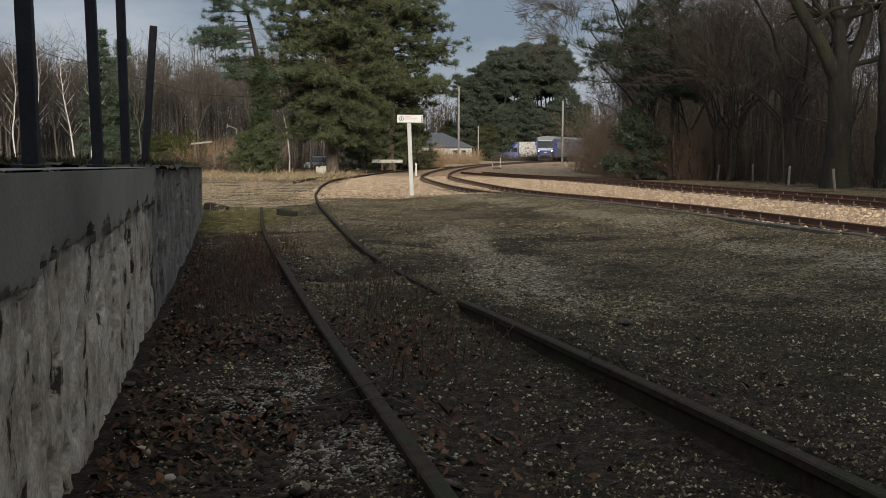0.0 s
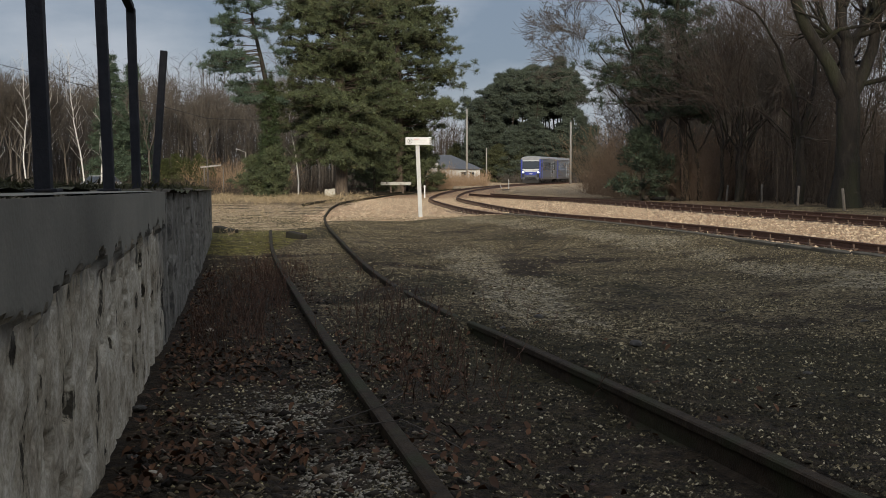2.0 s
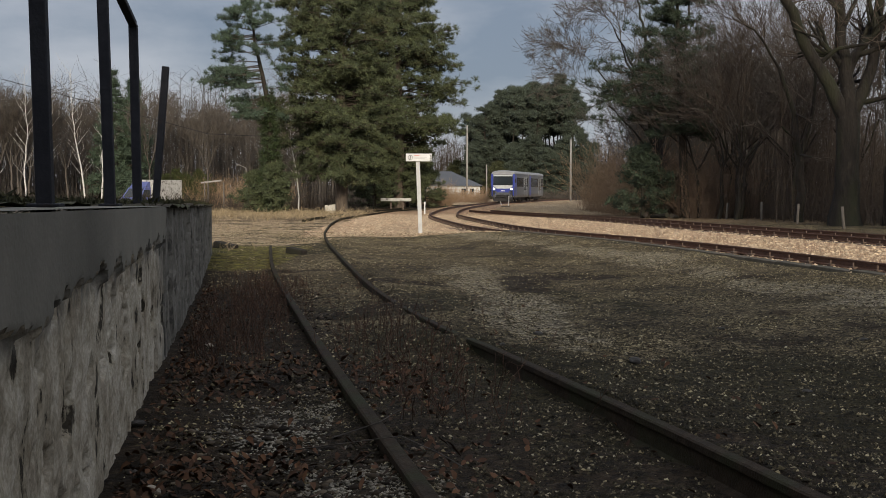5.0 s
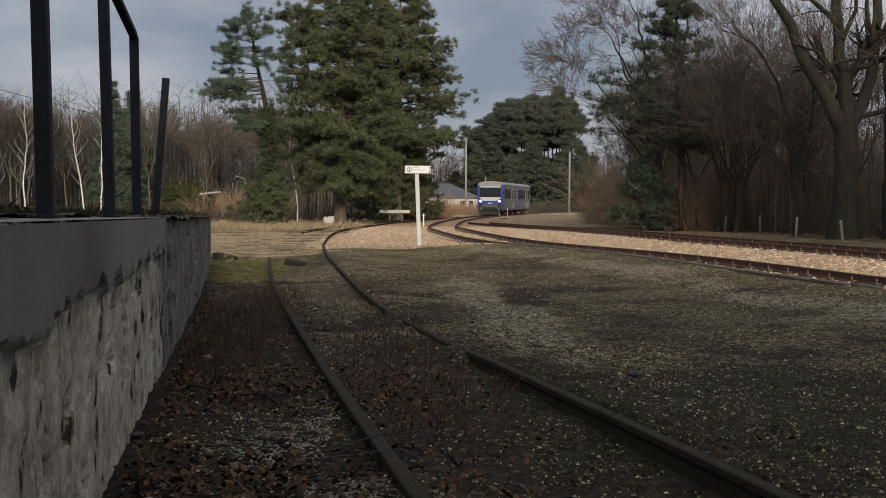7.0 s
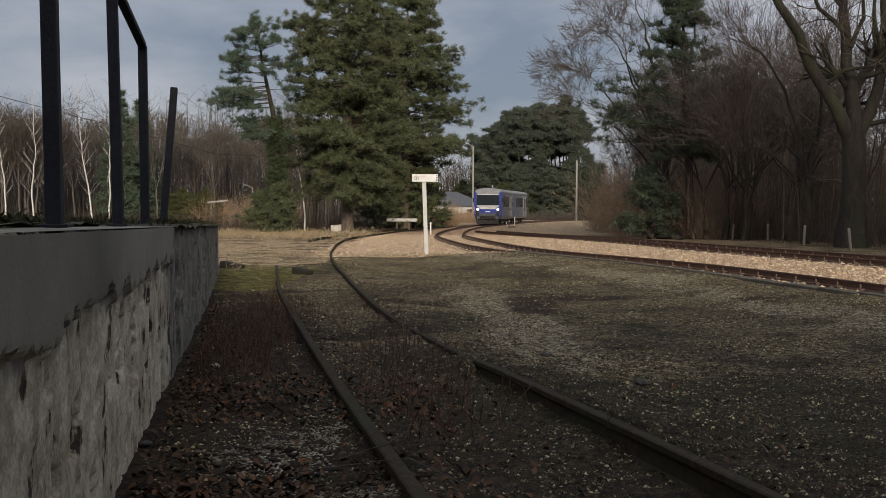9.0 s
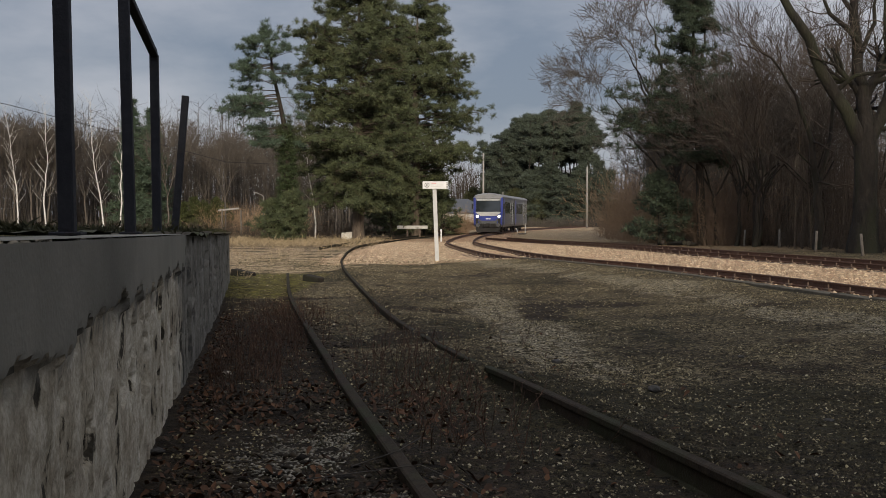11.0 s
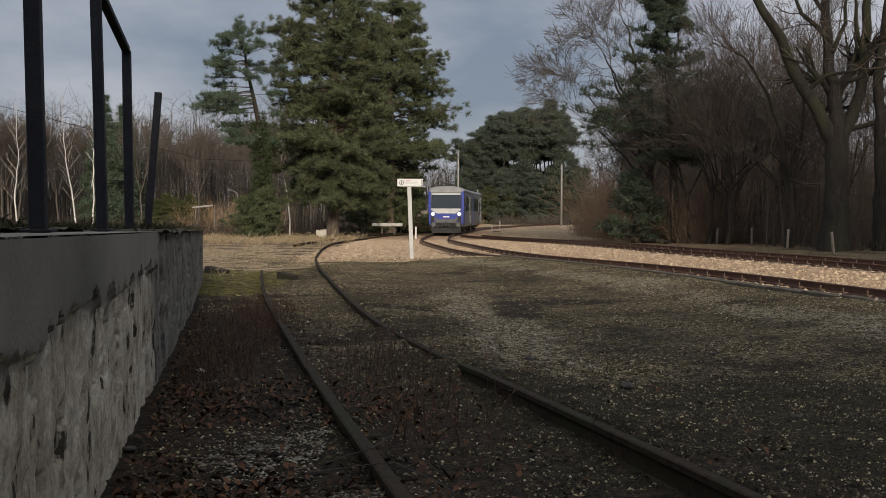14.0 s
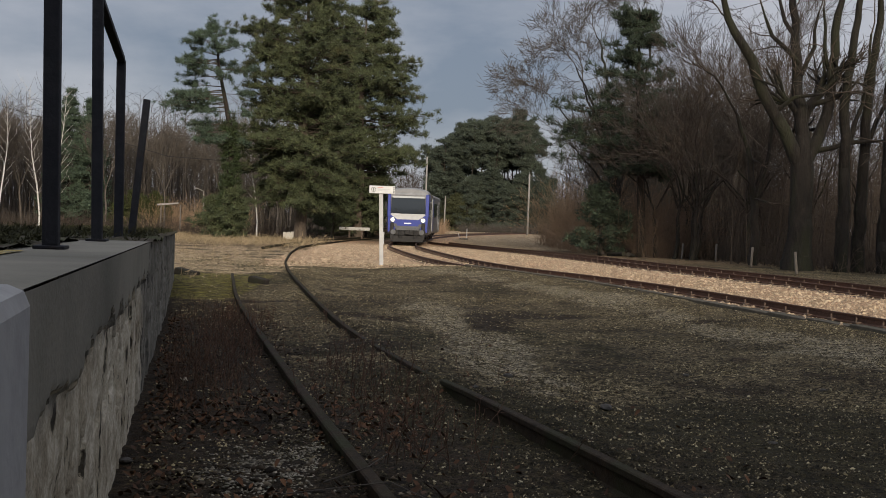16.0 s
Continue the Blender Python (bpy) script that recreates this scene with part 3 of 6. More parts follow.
def build_track(name, line, y0, y1, label, lift=0.02):
    t = thing(name, pose(0, 0, 0), label, "railway track")
    ys = np.arange(y0, y1, 0.5)
    c = resample(np.stack([line(ys), ys], 1), 0.4)
    d = np.gradient(c, axis=0)
    d /= np.linalg.norm(d, axis=1, keepdims=True)
    side = np.stack([d[:, 1], -d[:, 0]], 1)
    for s in (-HALF, HALF):
        p = c + side * s
        put("rail", rail_mesh(p, clean_land(p[:, 0], p[:, 1]) + lift, M["rail_far"]), t)
    bm = box((-1.1, -0.11, -0.12), (1.1, 0.11, lift - 0.004), 0.012)
    sl = bpy.data.meshes.new("sleeper")
    bm.to_mesh(sl)
    bm.free()
    sl.materials.append(M["sleeper"])
    bm = bmesh.new()
    add_box(bm, (-0.11, -0.06, -0.002), (0.11, 0.06, 0.035), 0.008)
    add_tube(bm, (-0.075, 0, 0.04), (-0.075, 0, 0.10), 0.014, seg=6)
    add_tube(bm, (0.075, 0, 0.04), (0.075, 0, 0.10), 0.014, seg=6)
    cl = bpy.data.meshes.new("rail_clip")
    bm.to_mesh(cl)
    bm.free()
    cl.materials.append(M["clip"])
    s = np.r_[0, np.cumsum(np.linalg.norm(np.diff(c, axis=0), axis=1))]
    rng = np.random.RandomState(5)
    for q in np.arange(s[-1] * 0.0, s[-1], 0.67):
        x, y = np.interp(q, s, c[:, 0]), np.interp(q, s, c[:, 1])
        if y < 4 or y > 104:
            continue
        dx, dy = np.interp(q, s, d[:, 0]), np.interp(q, s, d[:, 1])
        m = pose(x, y, float(clean_land(x, y)) - 0.06 * float(smoothstep(30, 46, y)), 0, 0, math.degrees(math.atan2(-dx, dy)) + rng.uniform(-1, 1))
        ob = put("sleeper", sl, t, m)
        if y < 50:
            for sx in (-HALF, HALF):
                put("rail_clip", cl, ob, pose(sx, 0, lift + 0.06 * float(smoothstep(30, 46, y))))
    return t


build_track("platform_track", line_one, -40, 168, "running track of brown rails on timber sleepers")
build_track("passing_track", line_two, -40, 67, "second track of brown rails in pale ballast")


def build_kerb():
    """Low platform edge along the near rail."""
    t = thing("platform_edge", pose(0, 0, 0), "low grey concrete kerb of the gravel platform", "kerb", kind="structure")
    ys = np.arange(-34, 27.5, 1.0)
    c = resample(np.stack([line_one(ys) - HALF - 0.30, ys], 1), 1.0)
    d = np.gradient(c, axis=0)
    d /= np.linalg.norm(d, axis=1, keepdims=True)
    for i in range(len(c) - 1):
        a, b = c[i], c[i + 1]
        ln = np.linalg.norm(b - a)
        z = float(land(c[i, 0] - 0.02, c[i, 1]))
        bm = box((-0.09, 0.004, -0.5), (0.09, ln - 0.004, 0.03), 0.01)
        ob = part("kerb_stone", bm, M["kerb"], t)
        ob.matrix_basis = pose(a[0], a[1], z, 0, 0, math.degrees(math.atan2(-(b - a)[0], (b - a)[1])))


build_kerb()


# ---------------------------------------------------------------- loading platform
def wall_x(y):
    return -0.43 - 0.1885 * y


def wall_top(y):
    return 0.886 - 0.0155 * y


WALL_YAW = math.degrees(math.atan(0.1885))


def stone_wall_material():
    m = bpy.data.materials.new("limewashed_rubble")
    m.use_nodes = True
    nt = m.node_tree
    L = nt.links.new
    b = nt.nodes["Principled BSDF"]
    tc = nt.nodes.new("ShaderNodeTexCoord")
    mp = nt.nodes.new("ShaderNodeMapping")
    sock(mp, "Scale").default_value = (1, 1, 0.66)
    L(tc.outputs["Object"], mp.inputs["Vector"])

    def noise_node(scale, detail, vec):
        n = nt.nodes.new("ShaderNodeTexNoise")
        sock(n, "Scale").default_value, sock(n, "Detail").default_value, sock(n, "Roughness").default_value = scale, detail, 0.6
        L(vec, n.inputs["Vector"])
        return n.outputs["Fac"]

    def ramp(fac, stops):
        r = nt.nodes.new("ShaderNodeValToRGB")
        while len(r.color_ramp.elements) < len(stops):
            r.color_ramp.elements.new(0.5)
        for e, (p, c) in zip(r.color_ramp.elements, stops):
            e.position, e.color = p, (*c, 1)
        L(fac, r.inputs["Fac"])
        return r.outputs["Color"]

    base = ramp(noise_node(5, 8, tc.outputs["Object"]), [(0.3, (0.29, 0.24, 0.17)), (0.5, (0.50, 0.445, 0.345)), (0.72, (0.70, 0.645, 0.53))])
    dark = ramp(noise_node(8.0, 5, mp.outputs["Vector"]), [(0.365, (0.09, 0.083, 0.072)), (0.405, (0.74, 0.72, 0.67)), (0.52, (1, 1, 1))])
    fine = ramp(noise_node(60, 6, tc.outputs["Object"]), [(0.3, (0.62, 0.60, 0.57)), (0.65, (1.08, 1.08, 1.08))])
    col = base
    for f in (dark, fine):
        x = nt.nodes.new("ShaderNodeMix")
        x.data_type, x.blend_type = "RGBA", "MULTIPLY"
        sock(x, "Factor").default_value = 1.0
        L(col, x.inputs["A"])
        L(f, x.inputs["B"])
        col = x.outputs["Result"]
    a = nt.nodes.new("ShaderNodeAttribute")
    a.attribute_name = "age"
    st = ramp(noise_node(4.0, 6, mp.outputs["Vector"]), [(0.35, (0.05, 0.048, 0.042)), (0.65, (0.19, 0.18, 0.155))])
    x = nt.nodes.new("ShaderNodeMix")
    x.data_type = "RGBA"
    L(a.outputs["Fac"], x.inputs["Factor"])
    L(col, x.inputs["A"])
    L(st, x.inputs["B"])
    L(x.outputs["Result"], b.inputs["Base Color"])
    sock(b, "Roughness").default_value, sock(b, "Specular IOR Level").default_value = 0.93, 0.2
    bp = nt.nodes.new("ShaderNodeBump")
    sock(bp, "Strength").default_value, sock(bp, "Distance").default_value = 0.5, 0.02
    L(noise_node(24, 8, tc.outputs["Object"]), bp.inputs["Height"])
    L(bp.outputs["Normal"], b.inputs["Normal"])
    return m


def build_platform():
    t = thing("loading_platform", pose(0, 0, 0), "old masonry loading platform with a smooth grey rendered top band", "loading platform", kind="structure")
    # rubble face, uneven, with pits and a ragged lower edge of the render band above it
    ys = np.r_[np.arange(-3, 1, 0.2), np.arange(1, 7, 0.03), np.arange(7, 19.7, 0.07), [19.7]]
    us = np.linspace(0, 1, 105)
    Yg, U = np.meshgrid(ys, us)
    Z0 = land(wall_x(Yg), Yg) - 0.35
    Z = Z0 + (wall_top(Yg) - 0.005 - Z0) * U
    pits = -0.045 * smoothstep(0.36, 0.30, fractal(Yg, Z * 0.7, 10.0, 71, 3))
    bulge = (fractal(Yg, Z, 1.6, 77, 4) - 0.5) * 0.035 + (fractal(Yg, Z, 12, 83, 4) - 0.5) * 0.022
    jag = 0.045 * (fractal(Yg, Yg * 0 + 3.0, 9.0, 91, 4) - 0.5) * 4
    low = 0.635 - 0.004 * Yg + jag
    cap = smoothstep(-0.012, 0.012, Z - low) * smoothstep(6.35, 6.25, Yg + (fractal(Yg * 0, Z, 6, 95) - 0.5) * 0.3)
    off = np.where(cap > 0.5, 0.0, bulge - 0.015 + pits) * 1.0
    off = off * (1 - cap) + 0.018 * cap
    grooves = smoothstep(6.3, 6.5, Yg) * smoothstep(0.43, 0.34, fractal(Yg, Z * 0.16, 3.6, 99, 2)) * 0.07 * smoothstep(0.2, 0.5, U)
    off = off - grooves
    nx, ny = math.cos(math.radians(WALL_YAW)), math.sin(math.radians(WALL_YAW))
    X = wall_x(Yg) + off * nx
    Yo = Yg + off * ny
    n = len(ys)
    idx = np.arange(X.size).reshape(X.shape)
    a, b_, c_, d_ = idx[:-1, :-1].ravel(), idx[:-1, 1:].ravel(), idx[1:, 1:].ravel(), idx[1:, :-1].ravel()
    cm = (cap[:-1, :-1] > 0.5).ravel()
    tris = np.concatenate([np.stack([a, b_, c_], 1), np.stack([a, c_, d_], 1)])
    sel = np.concatenate([cm, cm])
    v = np.stack([X.ravel(), Yo.ravel(), Z.ravel()], 1)
    me = tri_mesh("masonry_face", v, tris[~sel], stone_wall_material())
    at = me.attributes.new("age", "FLOAT", "POINT")
    age = smoothstep(5.8, 6.6, Yg + (fractal(Yg, Z, 2, 103) - 0.5) * 1.2) * 0.85
    under = smoothstep(0.13, 0.0, low - Z) * smoothstep(0.42, 0.58, fractal(Yg, Z * 0.4, 11.0, 107, 3)) * (Yg < 6.5)
    age = np.clip(age + 0.9 * under, 0, 1)
    at.data.foreach_set("value", np.asarray(age.ravel(), np.float32))
    put("masonry_face", me, t)
    put("render_band", tri_mesh("render_band", v, tris[sel], M["cap"], smooth=True), t, None, "smooth grey cement band")
    part("end_block", box((-0.25, -1.2, -0.75), (0.035, 0.94, 0.0), 0.03), M["chip_wall"], t, "pale whitewashed end block").matrix_basis = pose(wall_x(0.45), 0.45, wall_top(0.45) - 0.004, 0, 0, WALL_YAW)
    # end wall, back and deck
    ye = 19.7
    q = [(wall_x(ye) - 0.01, ye), (wall_x(ye) - 7.0, ye + 1.3)]
    zb = -1.0
    end = mesh("end_wall", [(q[0][0], q[0][1], zb), (q[1][0], q[1][1], zb), (q[1][0], q[1][1], wall_top(ye)), (q[0][0], q[0][1], wall_top(ye)),
                            (q[0][0] - 0.05, q[0][1] - 0.3, zb), (q[1][0], q[1][1] - 0.3, zb), (q[1][0], q[1][1] - 0.3, wall_top(ye)), (q[0][0] - 0.05, q[0][1] - 0.3, wall_top(ye))],
               [(0, 1, 2, 3), (7, 6, 5, 4), (0, 3, 7, 4), (1, 5, 6, 2), (3, 2, 6, 7)], M["concrete"])
    put("end_wall", end, t)
    # concrete deck strip along the edge
    def strip(name, y0, y1, o0, o1, dz, mat, step=0.1, cols=10, rough=0.0, label=""):
        yy = np.arange(y0, y1 + 1e-6, step)
        oo = np.linspace(o0, o1, cols)
        Yq, O = np.meshgrid(yy, oo)
        Xq = wall_x(Yq) - O
        Zq = wall_top(Yq) + dz + (fractal(Xq, Yq, 3.0, 120) - 0.5) * rough * 2 + (fractal(Xq, Yq, 14.0, 124) - 0.5) * rough
        ix = np.arange(Xq.size).reshape(Xq.shape)
        a, b, c, d = ix[:-1, :-1].ravel(), ix[:-1, 1:].ravel(), ix[1:, 1:].ravel(), ix[1:, :-1].ravel()
        tr = np.concatenate([np.stack([a, c, b], 1), np.stack([a, d, c], 1)])
        put(name, tri_mesh(name, np.stack([Xq.ravel(), Yq.ravel(), Zq.ravel()], 1), tr, mat, smooth=True), t, None, label)
    strip("deck_edge", -3, 6.3, -0.018, 0.36, 0.0, M["cap"], cols=6)
    strip("deck_edge", 6.3, 19.7, -0.03, 0.62, -0.004, M["soil"], cols=14, rough=0.035, label="mossy old stone coping")
    strip("deck_soil", -3, 19.7, 0.34, 7.0, 0.004, M["soil"], 0.15, 24, rough=0.03, label="dark soil and moss on the platform")
    strip("painted_line", -3, 3.3, 0.27, 0.33, 0.004, material("faded_yellow_paint", [(0.4, (0.14, 0.13, 0.10)), (0.6, (0.42, 0.30, 0.05))], 12, 0.8, 0.0), cols=2)
    return t


M["chip_wall"] = material("whitewash", [(0.3, (0.27, 0.265, 0.26)), (0.7, (0.38, 0.375, 0.365))], 5, 0.9, 0.3)
build_platform()


def build_guard_rail():
    t = thing("guard_rail", pose(0, 0, 0), "dark square-steel guard rail posts, partly broken and leaning", "guard rail")
    def bar(name, a, b, w, lab=""):
        a, b = Vector(a), Vector(b)
        d = b - a
        bm = box((-w / 2, -w / 2, 0), (w / 2, w / 2, d.length), 0.006)
        ob = part(name, bm, M["post"], t, lab)
        ob.matrix_basis = Matrix.Translation(a) @ d.to_track_quat("Z", "Y").to_matrix().to_4x4() @ pose(0, 0, 0, 0, 0, 8)
        return ob
    def base(x, y):
        bm = box((-0.055, -0.055, 0), (0.055, 0.055, 0.012), 0.003)
        ob = part("base_plate", bm, M["post"], t)
        ob.matrix_basis = pose(x, y, wall_top(y) + 0.002, 0, 0, 8)
    P = [(-1.37, 3.71), (-1.752, 5.70), (-1.95, 6.93), (-2.26, 8.54)]
    z = [float(wall_top(p[1])) - 0.03 for p in P]
    bar("post", (*P[0], z[0]), (P[0][0] - 0.022, P[0][1], 2.14), 0.056)
    bar("post", (*P[1], z[1]), (P[1][0] - 0.03, P[1][1], 2.15), 0.056)
    knee = (P[2][0] - 0.013, P[2][1], 1.97)
    bar("post", (*P[2], z[2]), knee, 0.056, "post with bent top")
    bar("brace", knee, (P[1][0] - 0.03, P[1][1] + 0.03, 2.13), 0.05, "slanting top bar between two posts")
    bar("post", (*P[3], z[3]), (P[3][0] + 0.10, P[3][1], 1.88), 0.056, "short leaning post")
    for p in P:
        base(*p)


build_guard_rail()


# ---------------------------------------------------------------- sign
def build_sign():
    x, y = -0.32, 28.5
    t = thing("platform_sign", pose(x, y, float(land(x, y))), "white sign board on a slightly leaning white metal post", "sign")
    part("post", box((-0.055, -0.04, -0.15), (0.055, 0.04, 1.98), 0.008), M["sign_white"], t).matrix_basis = pose(0, 0, 0, 0, -2.2, 0)
    b = part("board", box((-0.35, -0.025, -0.105), (0.35, 0.025, 0.105), 0.012), M["white"], t)
    b.matrix_basis = pose(-0.05, -0.055, 2.06, 0, 0, 0)
    ink = plain("grey_ink", (0.12, 0.12, 0.12), 0.6)
    def bar(lo, hi, mat):
        part("marking", box((lo[0], -0.030, lo[1]), (hi[0], -0.026, hi[1])), mat, b)
    ring = bmesh.new()
    r = bmesh.ops.create_circle(ring, cap_ends=False, segments=24, radius=0.065)
    inner = bmesh.ops.create_circle(ring, cap_ends=False, segments=24, radius=0.05)
    o, i = r["verts"], inner["verts"]
    for k in range(24):
        ring.faces.new((o[k], o[(k + 1) % 24], i[(k + 1) % 24], i[k]))
    for v in ring.verts:
        v.co = Vector((v.co.x - 0.23, -0.029, v.co.y))
    part("ring", ring, ink, b)
    bar((-0.245, -0.035), (-0.215, 0.035), ink)
    red = plain("pale_red_ink", (0.5, 0.2, 0.18), 0.6)
    grey = plain("pale_ink", (0.42, 0.42, 0.42), 0.6)
    bar((-0.12, 0.045), (0.02, 0.062), red)
    bar((-0.12, 0.0), (0.22, 0.014), grey)
    bar((-0.12, -0.035), (0.16, -0.021), grey)
    for k in range(4):
        bar((0.30, -0.085 + 0.045 * k), (0.34, -0.06 + 0.045 * k), ink)


build_sign()


# ---------------------------------------------------------------- loose stones, leaves, weeds
OCTA = np.array([(1, 0, 0), (-1, 0, 0), (0, 1, 0), (0, -1, 0), (0, 0, 1), (0, 0, -1)], float)
OCTA_F = np.array([(0, 2, 4), (2, 1, 4), (1, 3, 4), (3, 0, 4), (2, 0, 5), (1, 2, 5), (3, 1, 5), (0, 3, 5)])


PYRA = np.array([(1, 0, -0.25), (0, 1, -0.25), (-1, 0, -0.25), (0, -1, -0.25), (0, 0, 0.9)], float)
PYRA_F = np.array([(0, 1, 4), (1, 2, 4), (2, 3, 4), (3, 0, 4)])


def grit(name, x, y, size, mat, label, seed):
    """Small angular grains whose undersides are sunk in the soil."""
    rng = np.random.RandomState(seed)
    n = len(x)
    z = ground_height(x, y)
    v = PYRA[None] + rng.normal(0, 0.25, (n, 5, 3)) * [1, 1, 0.6]
    a = rng.uniform(0, 2 * np.pi, n)
    c, s = np.cos(a)[:, None], np.sin(a)[:, None]
    st = rng.uniform(0.7, 1.4, (n, 1))
    vx, vy = v[..., 0] * st, v[..., 1] / st
    w = np.stack([vx * c - vy * s, vx * s + vy * c, v[..., 2] * 0.8], -1) * size[:, None, None] + np.stack([x, y, z], 1)[:, None]
    tris = PYRA_F[None] + (np.arange(n) * 5)[:, None, None]
    return tagged(put(name, tri_mesh(name, w.reshape(-1, 3), tris.reshape(-1, 3), mat)), label, "gravel", kind="stuff")


def stones(name, x, y, size, mat, label, seed, flat=0.6):
    rng = np.random.RandomState(seed)
    n = len(x)
    z = ground_height(x, y) + size * 0.12
    v = OCTA[None] * (1 + rng.uniform(-0.35, 0.35, (n, 6, 1))) + rng.normal(0, 0.18, (n, 6, 3))
    a = rng.uniform(0, 2 * np.pi, n)
    c, s = np.cos(a)[:, None], np.sin(a)[:, None]
    st = rng.uniform(0.75, 1.35, (n, 1))
    vx, vy, vz = v[..., 0] * st, v[..., 1] / st, v[..., 2] * flat
    w = np.stack([vx * c - vy * s, vx * s + vy * c, vz], -1) * size[:, None, None] + np.stack([x, y, z], 1)[:, None]
    tris = OCTA_F[None] + (np.arange(n) * 6)[:, None, None]
    return tagged(put(name, tri_mesh(name, w.reshape(-1, 3), tris.reshape(-1, 3), mat)), label, "gravel", kind="stuff")


def scatter_yard():
    rng = np.random.RandomState(500)
    # grey gravel over the yard, denser near by
    n = 430000
    y = 2.2 + 28.0 * rng.rand(n) ** 2.0
    x = wall_x(y) + 0.03 + rng.rand(n) * (4.2 + 0.40 * y)
    b, so, mo, st, gr, lu, pa = zone_weights(x, y)
    edge = line_one(y) - HALF - 0.45
    clump = smoothstep(0.38, 0.62, fractal(x, y, 1.3, 510)) * 0.85 + 0.15
    keep = (x < edge) & (rng.rand(n) < np.clip((1 - 0.62 * so) * (1 - 0.78 * mo) * clump + 0.5 * pa, 0, 1))
    x, y = x[keep], y[keep]
    size = (0.0035 + 0.0075 * rng.rand(len(x)) ** 2.5) * (1 + 0.025 * y)
    grit("gravel", x, y, size, M["stone"], "loose grey gravel of the yard", 501)
    # fine grit close to the siding, with the foreground shade in its colour
    n = 150000
    y = 2.3 + 7.0 * rng.rand(n) ** 1.25
    x = -0.75 + rng.rand(n) * (1.6 + 0.46 * y)
    lumps = smoothstep(0.30, 0.60, fractal(x, y, 2.6, 515)) * 0.7 + 0.3
    keep = (x > wall_x(y) + 0.6) & (rng.rand(n) < lumps * smoothstep(9.3, 6.5, y))
    x, y = x[keep], y[keep]
    grit("fine_grit", x, y, 0.0035 + 0.0075 * rng.rand(len(x)) ** 2.2, M["fine_grit"], "fine dark grit between and beside the rails", 516)
    # white chips in two bare patches between wall and rail
    n = 4200
    px = np.where(rng.rand(n) < 0.55, rng.normal(-0.62, 0.14, n), rng.normal(-0.22, 0.13, n))
    py = np.where(px < -0.42, rng.normal(4.35, 0.34, n), rng.normal(3.2, 0.22, n))
    stones("chippings", px, py, 0.004 + 0.008 * rng.rand(n) ** 2, M["chip"], "pale limestone chippings in bare patches", 502, 0.45)
    # clods of dark soil between wall and siding
    n = 5200
    y = 2.4 + 9.5 * rng.rand(n) ** 1.4
    x = wall_x(y) + 0.08 + rng.rand(n) ** 1.2 * (0.95 + 0.03 * y)
    keep = fractal(x, y, 2.0, 530, 3) > 0.44
    x, y = x[keep], y[keep]
    stones("soil_clods", x, y, 0.006 + 0.022 * rng.rand(len(x)) ** 2.6, M["clod"], "crumbled dark soil clods along the wall", 531, 0.55)
    # ballast between and around the tracks
    n = 42000
    y = 9 + 52 * rng.rand(n) ** 1.5
    x = -4 + rng.rand(n) * 18
    b = zone_weights(x, y)[0]
    keep = rng.rand(n) < b ** 1.5
    x, y = x[keep], y[keep]
    grit("ballast", x, y, 0.020 + 0.03 * rng.rand(len(x)) ** 1.5, M["ballast"], "pale beige limestone ballast", 503)
    # single larger stones
    sx = np.array([-1.53, 0.78, 1.18, -1.05, -0.9, -1.25, -0.75, 0.45, 2.3, 1.9, 3.1, -0.35])
    sy = np.array([7.12, 7.61, 6.0, 3.6, 3.3, 4.4, 3.05, 6.6, 8.2, 5.2, 7.4, 9.6])
    sz = np.array([0.028, 0.032, 0.036, 0.022, 0.03, 0.024, 0.02, 0.02, 0.022, 0.02, 0.026, 0.025])
    for k in range(len(sx)):
        r2 = np.random.RandomState(520 + k)
        bm = bmesh.new()
        bmesh.ops.create_icosphere(bm, subdivisions=2, radius=1.0)
        for v in bm.verts:
            v.co *= 1 + 0.28 * (noise.noise(v.co * 1.3 + Vector((k * 3.1, 0, 0))))
            v.co = Vector((v.co.x * 1.3, v.co.y, v.co.z * 0.6)) * float(sz[k])
        me = bpy.data.meshes.new("stone")
        bm.to_mesh(me)
        bm.free()
        me.materials.append(M["chip"] if k in (0, 4, 6) else M["dark_stone"])
        ob = put("stone", me, None, pose(sx[k], sy[k], float(ground_height(sx[k], sy[k])) + sz[k] * 0.3, 0, 0, 40 * k))
        tagged(ob, "pale stone lying on the soil" if k in (0, 4, 6) else "dark stone lying on the gravel", "stone", "single stones")


